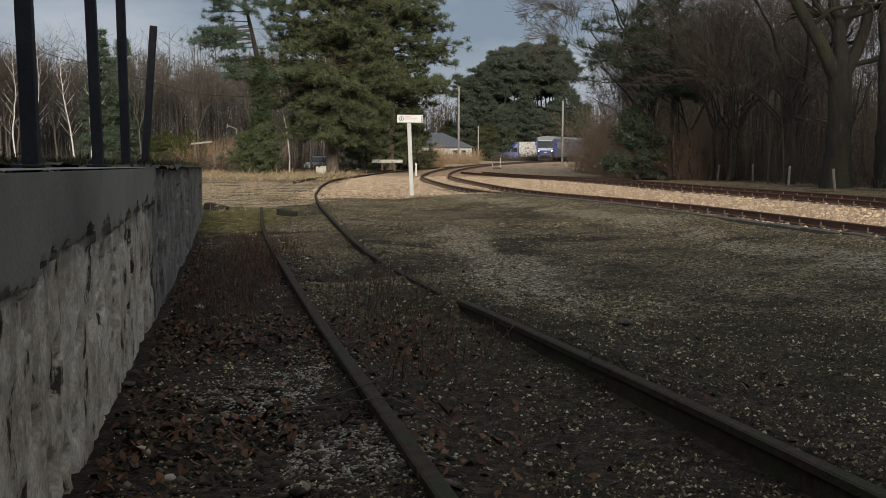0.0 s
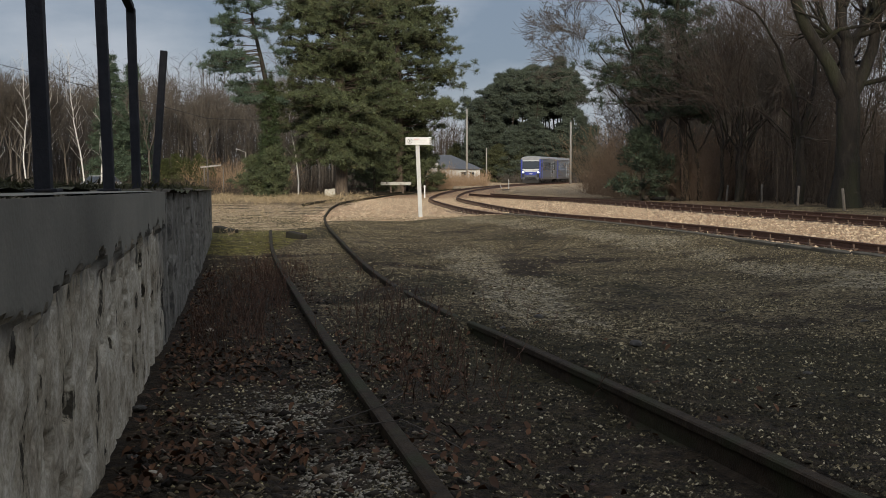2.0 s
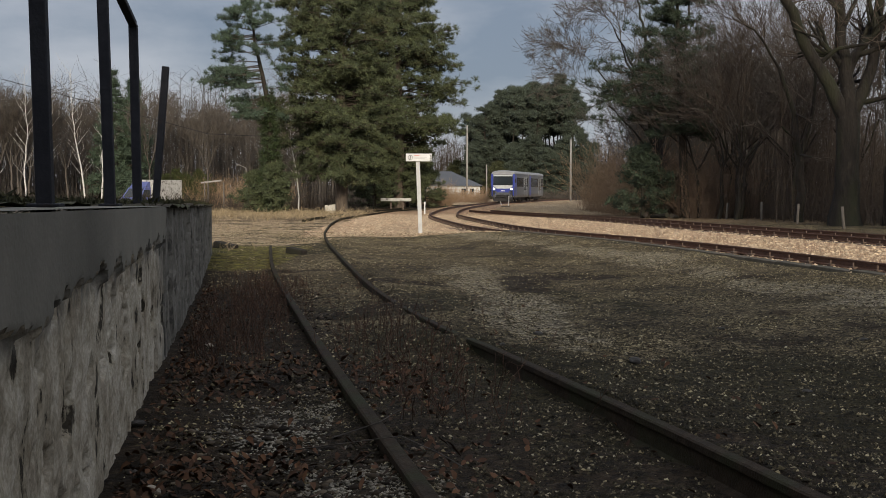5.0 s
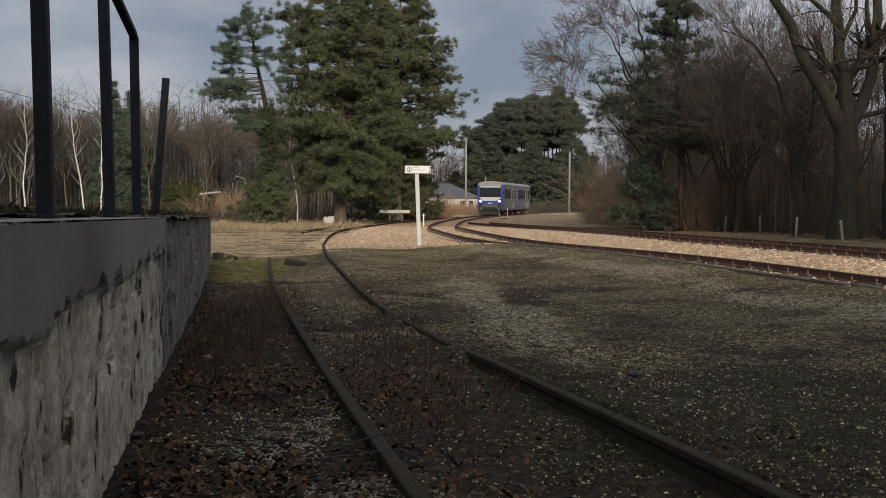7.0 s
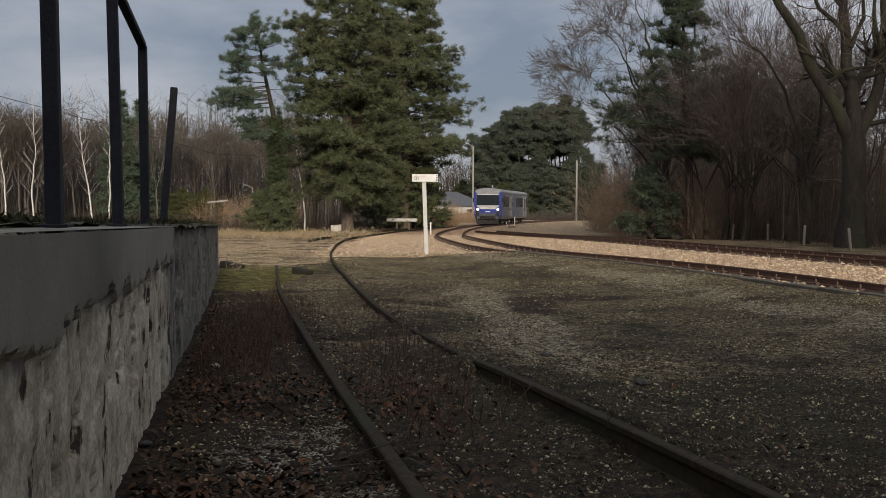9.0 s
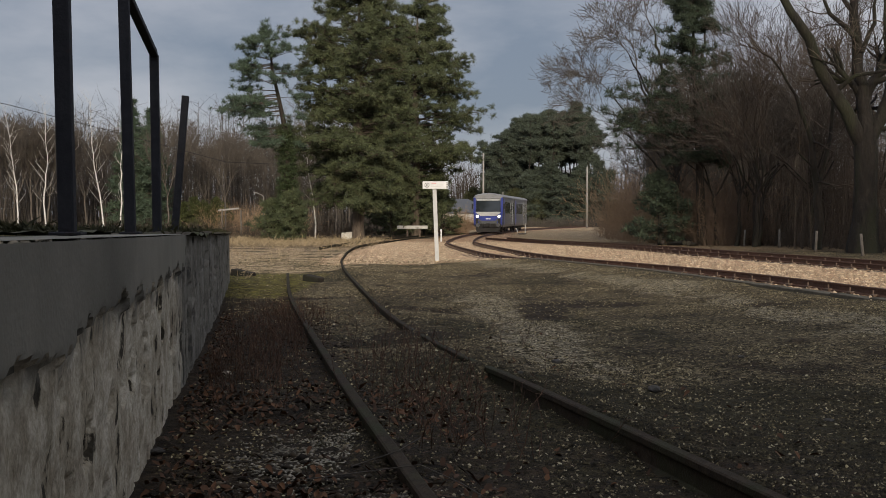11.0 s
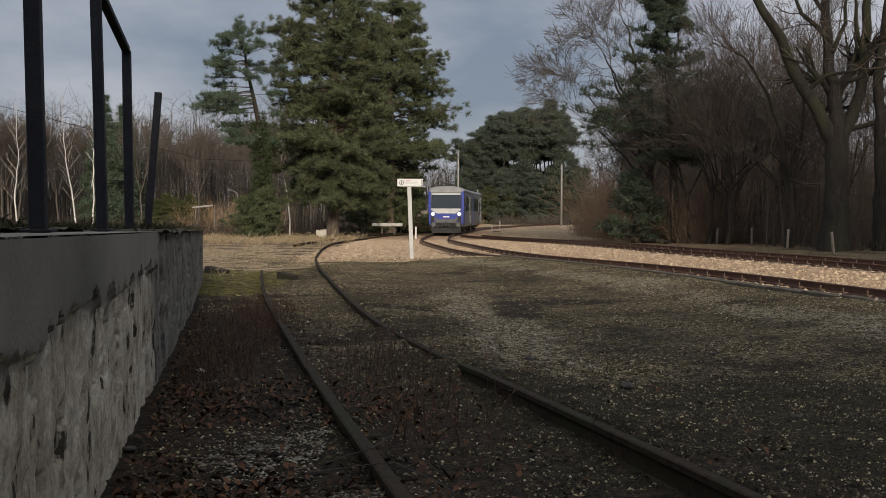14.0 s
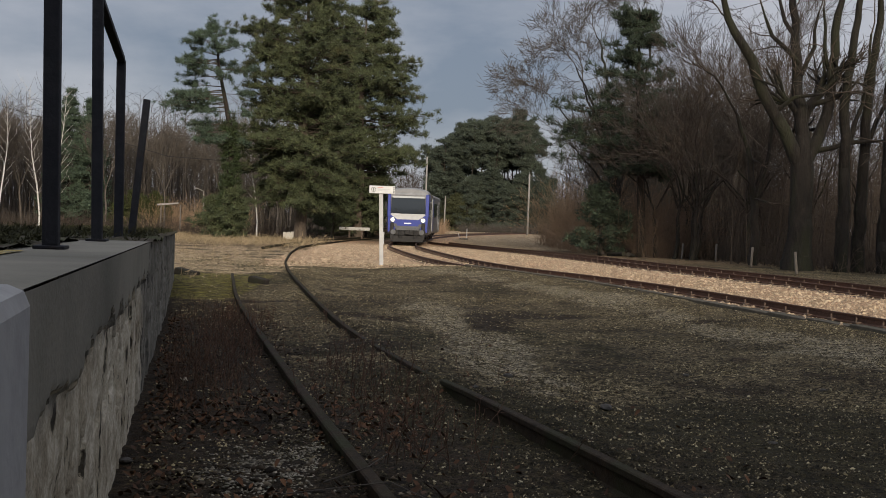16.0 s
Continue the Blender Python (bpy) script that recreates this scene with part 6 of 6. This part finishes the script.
def build_car(name, m, label, front):
    """One half of the articulated railcar; its nose points to -y, the rail head is z = 0."""
    t = thing(name, m, label, "railcar", "railcar halves")
    secs = [car_ring(0.06, 1.12, 0.55, 3.06, 2.76), car_ring(0.30, W2, 0.48, 3.19, 2.84), car_ring(CARLEN - 0.2, W2, 0.48, 3.19, 2.84), car_ring(CARLEN, 1.18, 0.52, 3.16, 2.82)]
    part("body", loft(secs), GREY, t)
    part("roof", loft([[(x * 1.004, y, z + 0.012) for x, y, z in car_ring(yy, W2 * f * 0.985, 2.60, 3.19 - dz, 2.87 - dz)] for yy, f, dz in ((0.03, 0.93, 0.09), (0.12, 0.975, 0.045), (0.32, 1.0, 0.0), (CARLEN - 0.05, 1.0, 0.0))]), ROOF, t)
    for s in (-1, 1):
        x = s * (W2 + 0.006)
        lo, hi = min(x, x - s * 0.03), max(x, x - s * 0.03)
        part("window_band", box((lo, 1.2, 1.55), (hi, 5.6, 2.5), 0.01), DARKGLASS, t, "dark tinted window band")
        part("window_band", box((lo, 7.3, 1.55), (hi, CARLEN - 0.5, 2.5), 0.01), DARKGLASS, t)
        d = part("door", box((min(x, x + s * 0.02), 5.75, 0.6), (max(x, x + s * 0.02), 7.15, 2.7), 0.01), GREY, t, "grey double entrance door with pale edges")
        for k in (5.76, 7.10):
            part("door_edge", box((min(x, x + s * 0.035), k, 0.65), (max(x, x + s * 0.035), k + 0.07, 2.68), 0.006), SILVER, d)
        for k in (5.9, 6.55):
            part("door_window", box((min(x, x + s * 0.028), k, 1.2), (max(x, x + s * 0.028), k + 0.45, 2.45), 0.01), DARKGLASS, d)
        part("side_panel", box((min(x, x + s * 0.004), 0.30, 0.62), (max(x, x + s * 0.004), 1.05, 2.75), 0.004), BLUE, t, "blue end panel")
        part("gutter", box((min(x, x + s * 0.03), 0.3, 2.86), (max(x, x + s * 0.03), CARLEN, 2.90), 0.004), ROOF, t)
    for by in (2.4, CARLEN - 2.0):
        b = part("bogie", box((-0.95, by - 1.1, 0.28), (0.95, by + 1.1, 0.58), 0.05), BLACK, t)
        for dy in (-0.8, 0.8):
            for s in (-1, 1):
                part("wheel", tube((s * 0.62, by + dy, 0.36), (s * 0.76, by + dy, 0.36), 0.36, seg=20), BLACK, b)
    part("underframe", box((-1.05, 0.8, 0.42), (1.05, CARLEN - 0.4, 0.55), 0.02), BLACK, t)
    part("tank", box((-0.9, 4.2, 0.2), (0.9, 6.6, 0.45), 0.05), BLACK, t)
    if front:
        build_nose(t)
    return t


def build_nose(t):
    part("front_panel", loft([[(-1.14, 0.02, 0.62), (1.14, 0.02, 0.62), (1.16, 0.0, 1.62), (-1.16, 0.0, 1.62)], [(-1.14, 0.14, 0.62), (1.14, 0.14, 0.62), (1.16, 0.14, 1.62), (-1.16, 0.14, 1.62)]]), BLUE, t, "blue front panel")
    part("windscreen", loft([[(-1.0, 0.0, 1.68), (1.0, 0.0, 1.68), (0.96, 0.05, 2.72), (-0.96, 0.05, 2.72)], [(-1.0, 0.1, 1.68), (1.0, 0.1, 1.68), (0.96, 0.15, 2.72), (-0.96, 0.15, 2.72)]]), DARKGLASS, t, "wide dark windscreen")
    part("destination_board", box((-0.92, -0.012, 2.60), (0.92, 0.06, 2.70), 0.01), plain("pale_board", (0.42, 0.44, 0.46), 0.4), t)
    part("screen_sill", box((-1.0, -0.03, 1.60), (1.0, 0.05, 1.69), 0.01), SILVER, t)
    for s in (-1, 1):
        part("pillar", box((min(s * 1.0, s * 1.2), -0.015, 1.5), (max(s * 1.0, s * 1.2), 0.2, 2.84), 0.03), BLUE, t, "blue corner pillar")
        h = part("headlight", tube((s * 0.88, -0.05, 1.33), (s * 0.88, 0.06, 1.33), 0.15, seg=20), ROOF, t)
        part("lamp", tube((s * 0.88, -0.062, 1.33), (s * 0.88, -0.052, 1.33), 0.095, seg=18), LAMP, h, "glowing white headlamp")
        part("side_lamp", tube((s * 0.72, -0.03, 1.02), (s * 0.72, 0.04, 1.02), 0.10, seg=14), GREY, t)
        part("buffer_frame", box((s * 0.9 - 0.10, -0.14, 0.20), (s * 0.9 + 0.10, 0.05, 1.16), 0.03), BLACK, t)
        part("buffer_plate", tube((s * 0.82, -0.22, 0.62), (s * 0.82, -0.10, 0.62), 0.15, seg=16), GREY, t)
        part("wiper", tube((s * 0.45, -0.03, 1.70), (s * 0.75, -0.02, 2.0), 0.014, seg=6), BLACK, t)
        part("mirror", box((min(s * 1.24, s * 1.36), 0.05, 1.95), (max(s * 1.24, s * 1.36), 0.14, 2.35), 0.02), BLACK, t)
    part("bumper", box((-0.7, -0.1, 0.72), (0.7, 0.05, 0.86), 0.03), GREY, t)
    part("buffer_beam", box((-1.05, -0.05, 0.45), (1.05, 0.1, 0.70), 0.02), BLACK, t)
    for s in (-0.5, -0.35, 0.38, 0.52):
        part("hose", tube((s, -0.14, 0.75), (s + 0.04, -0.16, 0.30), 0.03, seg=8), BLACK, t)
    part("obstacle_guard", box((-0.95, -0.08, 0.06), (0.95, 0.0, 0.42), 0.02), BLACK, t)
    part("coupler", box((-0.14, -0.28, 0.5), (0.14, 0.0, 0.76), 0.03), BLACK, t)
    part("number_strip", box((-0.2, -0.008, 1.10), (0.2, 0.01, 1.17)), plain("white_mark", (0.7, 0.7, 0.72), 0.5), t)
    part("brow", box((-1.10, -0.01, 2.74), (1.10, 0.2, 2.86), 0.03), ROOF, t)
    part("silver_band", loft([[(-0.62, -0.012, 1.36), (0.62, -0.012, 1.36), (1.0, -0.012, 1.61), (-1.0, -0.012, 1.61)], [(-0.62, 0.05, 1.36), (0.62, 0.05, 1.36), (1.0, 0.05, 1.61), (-1.0, 0.05, 1.61)]]), SILVER, t, "silver band under the windscreen")
    part("grille", box((-0.72, -0.02, 0.60), (0.72, 0.06, 0.98), 0.02), GREY, t)


FRONT_Y = [(0, 134.18), (0.5, 131.19), (1, 128.02), (1.5, 124.77), (2, 121.54), (2.5, 118.38), (3, 115.37), (3.5, 112.52), (4, 109.86), (4.5, 107.41), (7, 97.82), (7.5, 96.26), (8, 94.73), (8.5, 93.21), (9, 91.64), (11.5, 82.21), (12, 79.88), (12.5, 77.41), (13, 74.82), (13.5, 72.15), (14, 69.46), (14.5, 66.82), (15, 64.34), (15.5, 62.11), (16, 60.28)]
LEAD = build_car("railcar", pose(0, 140, 0), "blue and grey railcar unit with lit headlights on the track", True)
REAR = build_car("railcar", pose(0, 152, 0), "grey and blue trailing railcar unit", False)
part("gangway", box((-0.9, -0.35, 0.75), (0.9, 0.1, 2.95), 0.05), BLACK, REAR, "dark bellows between the units")


def on_line(s_from_front, y_front):
    """The point of the platform track that lies that far behind the front."""
    ys = np.arange(y_front, y_front + 40, 0.25)
    xs = line_one(ys)
    s = np.r_[0, np.cumsum(np.hypot(np.diff(xs), np.diff(ys)))]
    y = float(np.interp(s_from_front, s, ys))
    return float(line_one(y)), y


def car_pose(y_front, s0):
    (xa, ya), (xb, yb) = on_line(s0 + 2.4, y_front), on_line(s0 + CARLEN - 2.0, y_front)
    yaw = math.degrees(math.atan2(-(xb - xa), yb - ya))
    d = Vector((xb - xa, yb - ya)).normalized()
    z = float(clean_land(xa, ya)) + 0.155
    return pose(xa - d.x * 2.4 + 0.19, ya - d.y * 2.4, z, 0, 0, yaw)




# ---------------------------------------------------------------- road traffic, cable, lamp
def wheel_set(t, xs, ys, r, w):
    for y in ys:
        for s in (-1, 1):
            wv = part("wheel", tube((s * xs - w / 2, y, r), (s * xs + w / 2, y, r), r, seg=18), BLACK, t)
            part("rim", tube((s * (xs + w / 2) - 0.01, y, r), (s * (xs + w / 2) + 0.01, y, r), r * 0.55, seg=12), GREY, wv)


def build_truck():
    """Nose towards -y, wheels on z = 0."""
    t = thing("box_truck", pose(16, 170, -0.6), "box truck with blue cab and white cargo box", "truck")
    cab = [[(-0.95, -2.9, 0.4), (0.95, -2.9, 0.4), (0.95, -2.9, 1.05), (-0.95, -2.9, 1.05)], [(-1.0, -2.3, 0.4), (1.0, -2.3, 0.4), (1.0, -2.2, 1.25), (-1.0, -2.2, 1.25)],
           [(-1.0, -1.55, 0.4), (1.0, -1.55, 0.4), (0.92, -1.45, 2.1), (-0.92, -1.45, 2.1)], [(-1.0, -0.85, 0.4), (1.0, -0.85, 0.4), (0.92, -0.85, 2.15), (-0.92, -0.85, 2.15)]]
    part("cab", loft(cab), TRUCKBLUE, t)
    part("windscreen", loft([[(-0.85, -2.16, 1.30), (0.85, -2.16, 1.30), (0.80, -1.53, 2.02), (-0.80, -1.53, 2.02)], [(-0.85, -2.1, 1.26), (0.85, -2.1, 1.26), (0.80, -1.48, 1.98), (-0.80, -1.48, 1.98)]]), DARKGLASS, t)
    part("wind_deflector", loft([[(-0.85, -1.4, 2.14), (0.85, -1.4, 2.14), (0.85, -0.8, 2.14), (-0.85, -0.8, 2.14)], [(-0.8, -0.95, 2.6), (0.8, -0.95, 2.6), (0.8, -0.8, 2.6), (-0.8, -0.8, 2.6)]]), TRUCKBLUE, t)
    for s in (-1, 1):
        part("side_window", box((min(s * 0.97, s * 1.0), -1.75, 1.3), (max(s * 0.97, s * 1.0), -1.0, 1.9), 0.01), DARKGLASS, t)
        part("headlight", tube((s * 0.75, -2.93, 0.8), (s * 0.75, -2.88, 0.8), 0.1, seg=12), SILVER, t)
        part("mirror", box((min(s * 1.03, s * 1.2), -1.95, 1.3), (max(s * 1.03, s * 1.2), -1.85, 1.6), 0.02), BLACK, t)
    # greyer whitewash puts the tree shade into the box's colour
    part("cargo_box", box((-1.08, -0.78, 0.65), (1.08, 3.0, 2.75), 0.04), M["beam"], t, "white cargo box in a dull shaded tone")
    part("bumper", box((-1.0, -2.98, 0.3), (1.0, -2.85, 0.55), 0.03), BLACK, t)
    part("chassis", box((-0.7, -2.6, 0.4), (0.7, 2.9, 0.66), 0.02), BLACK, t)
    wheel_set(t, 0.85, (-2.05, 1.9), 0.38, 0.24)
    return t


def build_sedan():
    t = thing("silver_car", pose(-13, 108, -1.2), "silver hatchback driving along the road", "car")
    silver = material("silver_paint", [(0.3, (0.36, 0.37, 0.38)), (0.7, (0.44, 0.45, 0.46))], 3, 0.3, 0.0, metal=0.3)
    part("body", loft([[(-0.75, -2.0, 0.3), (0.75, -2.0, 0.3), (0.75, -2.0, 0.65), (-0.75, -2.0, 0.65)], [(-0.85, -1.2, 0.25), (0.85, -1.2, 0.25), (0.82, -1.1, 0.88), (-0.82, -1.1, 0.88)],
                       [(-0.86, 1.2, 0.25), (0.86, 1.2, 0.25), (0.82, 1.3, 0.95), (-0.82, 1.3, 0.95)], [(-0.78, 1.9, 0.3), (0.78, 1.9, 0.3), (0.75, 1.85, 0.9), (-0.75, 1.85, 0.9)]]), silver, t)
    part("cabin", loft([[(-0.80, -1.1, 0.86), (0.80, -1.1, 0.86), (0.80, 1.75, 0.9), (-0.80, 1.75, 0.9)], [(-0.62, -0.35, 1.40), (0.62, -0.35, 1.40), (0.62, 1.2, 1.40), (-0.62, 1.2, 1.40)]]), DARKGLASS, t)
    part("roof", box((-0.63, -0.38, 1.395), (0.63, 1.25, 1.45), 0.02), silver, t)
    for s in (-1, 1):
        part("headlight", box((min(s * 0.45, s * 0.72), -2.01, 0.52), (max(s * 0.45, s * 0.72), -1.96, 0.64), 0.01), M["white"], t)
    wheel_set(t, 0.74, (-1.25, 1.2), 0.31, 0.18)
    return t


# blue darkened: shade under the trees is put into the paint
TRUCKBLUE = material("shaded_blue_truck_paint", [(0.3, (0.06, 0.075, 0.20)), (0.7, (0.085, 0.10, 0.25))], 2, 0.35, 0.0, spec=0.5)
TRUCK, SEDAN = build_truck(), build_sedan()
ROUTE = [(-12.0, 140.0, 162.0), (-4.0, 46.0, 155.0), (0.0, 14.1, 150.0), (0.7, 9.2, 149.0), (1.4, 3.3, 146.0), (2.0, -1.4, 137.0), (3.5, -12.6, 112.0), (4.0, -16.8, 104.0), (4.7, -22.0, 94.0), (5.6, -28.5, 80.0),
         (6.8, -38.0, 64.0), (9.0, -66.0, 48.0), (12.0, -108.0, 40.0), (16.0, -165.0, 36.0), (20.0, -222.0, 34.0)]


def road_pose(t):
    """Where a vehicle on the road is that passes the house at the given moment."""
    T = [r[0] for r in ROUTE]
    f = lambda u: (float(np.interp(u, T, [r[1] for r in ROUTE])), float(np.interp(u, T, [r[2] for r in ROUTE])))
    (x, y), (xa, ya), (xb, yb) = f(t), f(t - 0.6), f(t + 0.6)
    return pose(x, y, float(land(x, y)) - 0.02, 0, 0, math.degrees(math.atan2(xb - xa, -(yb - ya))))


def build_cable():
    t = thing("overhead_cable", pose(0, 0, 0), "sagging black overhead cable", "cable")
    pts = [Vector(p) for p in ((-40, 72, 10.4), (-30.5, 72, 8.55), (-24, 73, 6.9), (-16, 75, 4.75), (-10.4, 79, 4.7), (-5.5, 84, 5.4))]
    for a, b in zip(pts, pts[1:]):
        part("wire", tube(a, b, 0.022, seg=5), BLACK, t)
    t = thing("street_lamp", at(-19.9, 112), "small curved street lamp", "street lamp")
    part("pole", tube((0, 0, 0), (0, 0, 4.4), 0.045, 0.035, 8), M["grey_post"], t)
    part("arm", tube((0, 0, 4.4), (-0.7, 0, 4.7), 0.03, seg=6), M["grey_post"], t)
    part("head", box((-1.05, -0.1, 4.66), (-0.65, 0.1, 4.76), 0.02), M["grey_post"], t)
    t = thing("garden_fence", at(-22.9, 110), "pale wooden garden rail on two posts", "fence")
    part("top_rail", box((-1.1, -0.05, 2.85), (1.1, 0.05, 3.02), 0.01), M["grey_post"], t).matrix_basis = pose(0, 0, 0, 0, -6, 0)
    for s in (-1.0, 1.0):
        part("post", box((s - 0.06, -0.06, -0.2), (s + 0.06, 0.06, 2.85), 0.01), M["fence_wood"], t)
    # fallen timber beside the second track and buried sleepers near the platform's end
    rng = np.random.RandomState(9)
    for k, (x, y, ln, rz) in enumerate([(10.6, 52, 2.6, 80), (11.4, 49, 2.2, 70), (11.0, 50.5, 2.0, 100)]):
        o = part("log", tube((-ln / 2, 0, 0), (ln / 2, 0, 0), 0.11, 0.08, 8), M["bark"], None)
        o.matrix_basis = pose(x, y, float(land(x, y)) + 0.1, 0, 3, rz)
        tagged(o, "dark log lying by the track", "log", "fallen logs")
    for x, y, ln, rz in [(-4.35, 22.0, 0.55, -30), (-2.62, 20.1, 0.40, -35)]:
        o = part("old_sleeper", box((-ln / 2, -0.10, -0.08), (ln / 2, 0.10, 0.08), 0.03), M["bark"], None)
        o.matrix_basis = pose(x, y, float(land(x, y)) + 0.03, 0, 8, rz)
        tagged(o, "rotten dark timber sleeper on the moss", "sleeper", "old sleepers")


build_cable()


def build_twigs():
    """Two thin fallen twigs across the near rail."""
    for pts in ([(-0.50, 3.58), (-0.24, 3.66), (-0.11, 3.68), (0.03, 3.44), (0.10, 3.25)], [(-0.36, 3.75), (-0.20, 3.95), (-0.12, 4.2)]):
        segs = []
        for (xa, ya), (xb, yb) in zip(pts, pts[1:]):
            za, zb = float(ground_height(xa, ya)) + 0.075, float(ground_height(xb, yb)) + 0.075
            segs.append((xa, ya, za, xb, yb, zb, 0.0026, 0.002))
        ob = put("twig", tubes_mesh("twig", segs, M["twig_wood"], 5))
        tagged(ob, "thin dry twig lying across the rail", "twig", "fallen twigs")


build_twigs()
scatter_yard()
scatter_leaves()
scatter_weeds()


def motions():
    walk(LEAD, [(t, car_pose(y, 0.0)) for t, y in FRONT_Y])
    walk(REAR, [(t, car_pose(y, CARLEN + 0.3)) for t, y in FRONT_Y])
    times = (0.0, 0.7, 1.4, 2.0, 2.8, 3.5, 4.0, 4.7, 5.2, 5.6, 6.2, 6.8, 8.0, 9.0, 12.0, 16.0)
    walk(TRUCK, [(t, road_pose(t)) for t in times])
    walk(SEDAN, [(t, road_pose(t + 3.35)) for t in times])


motions()
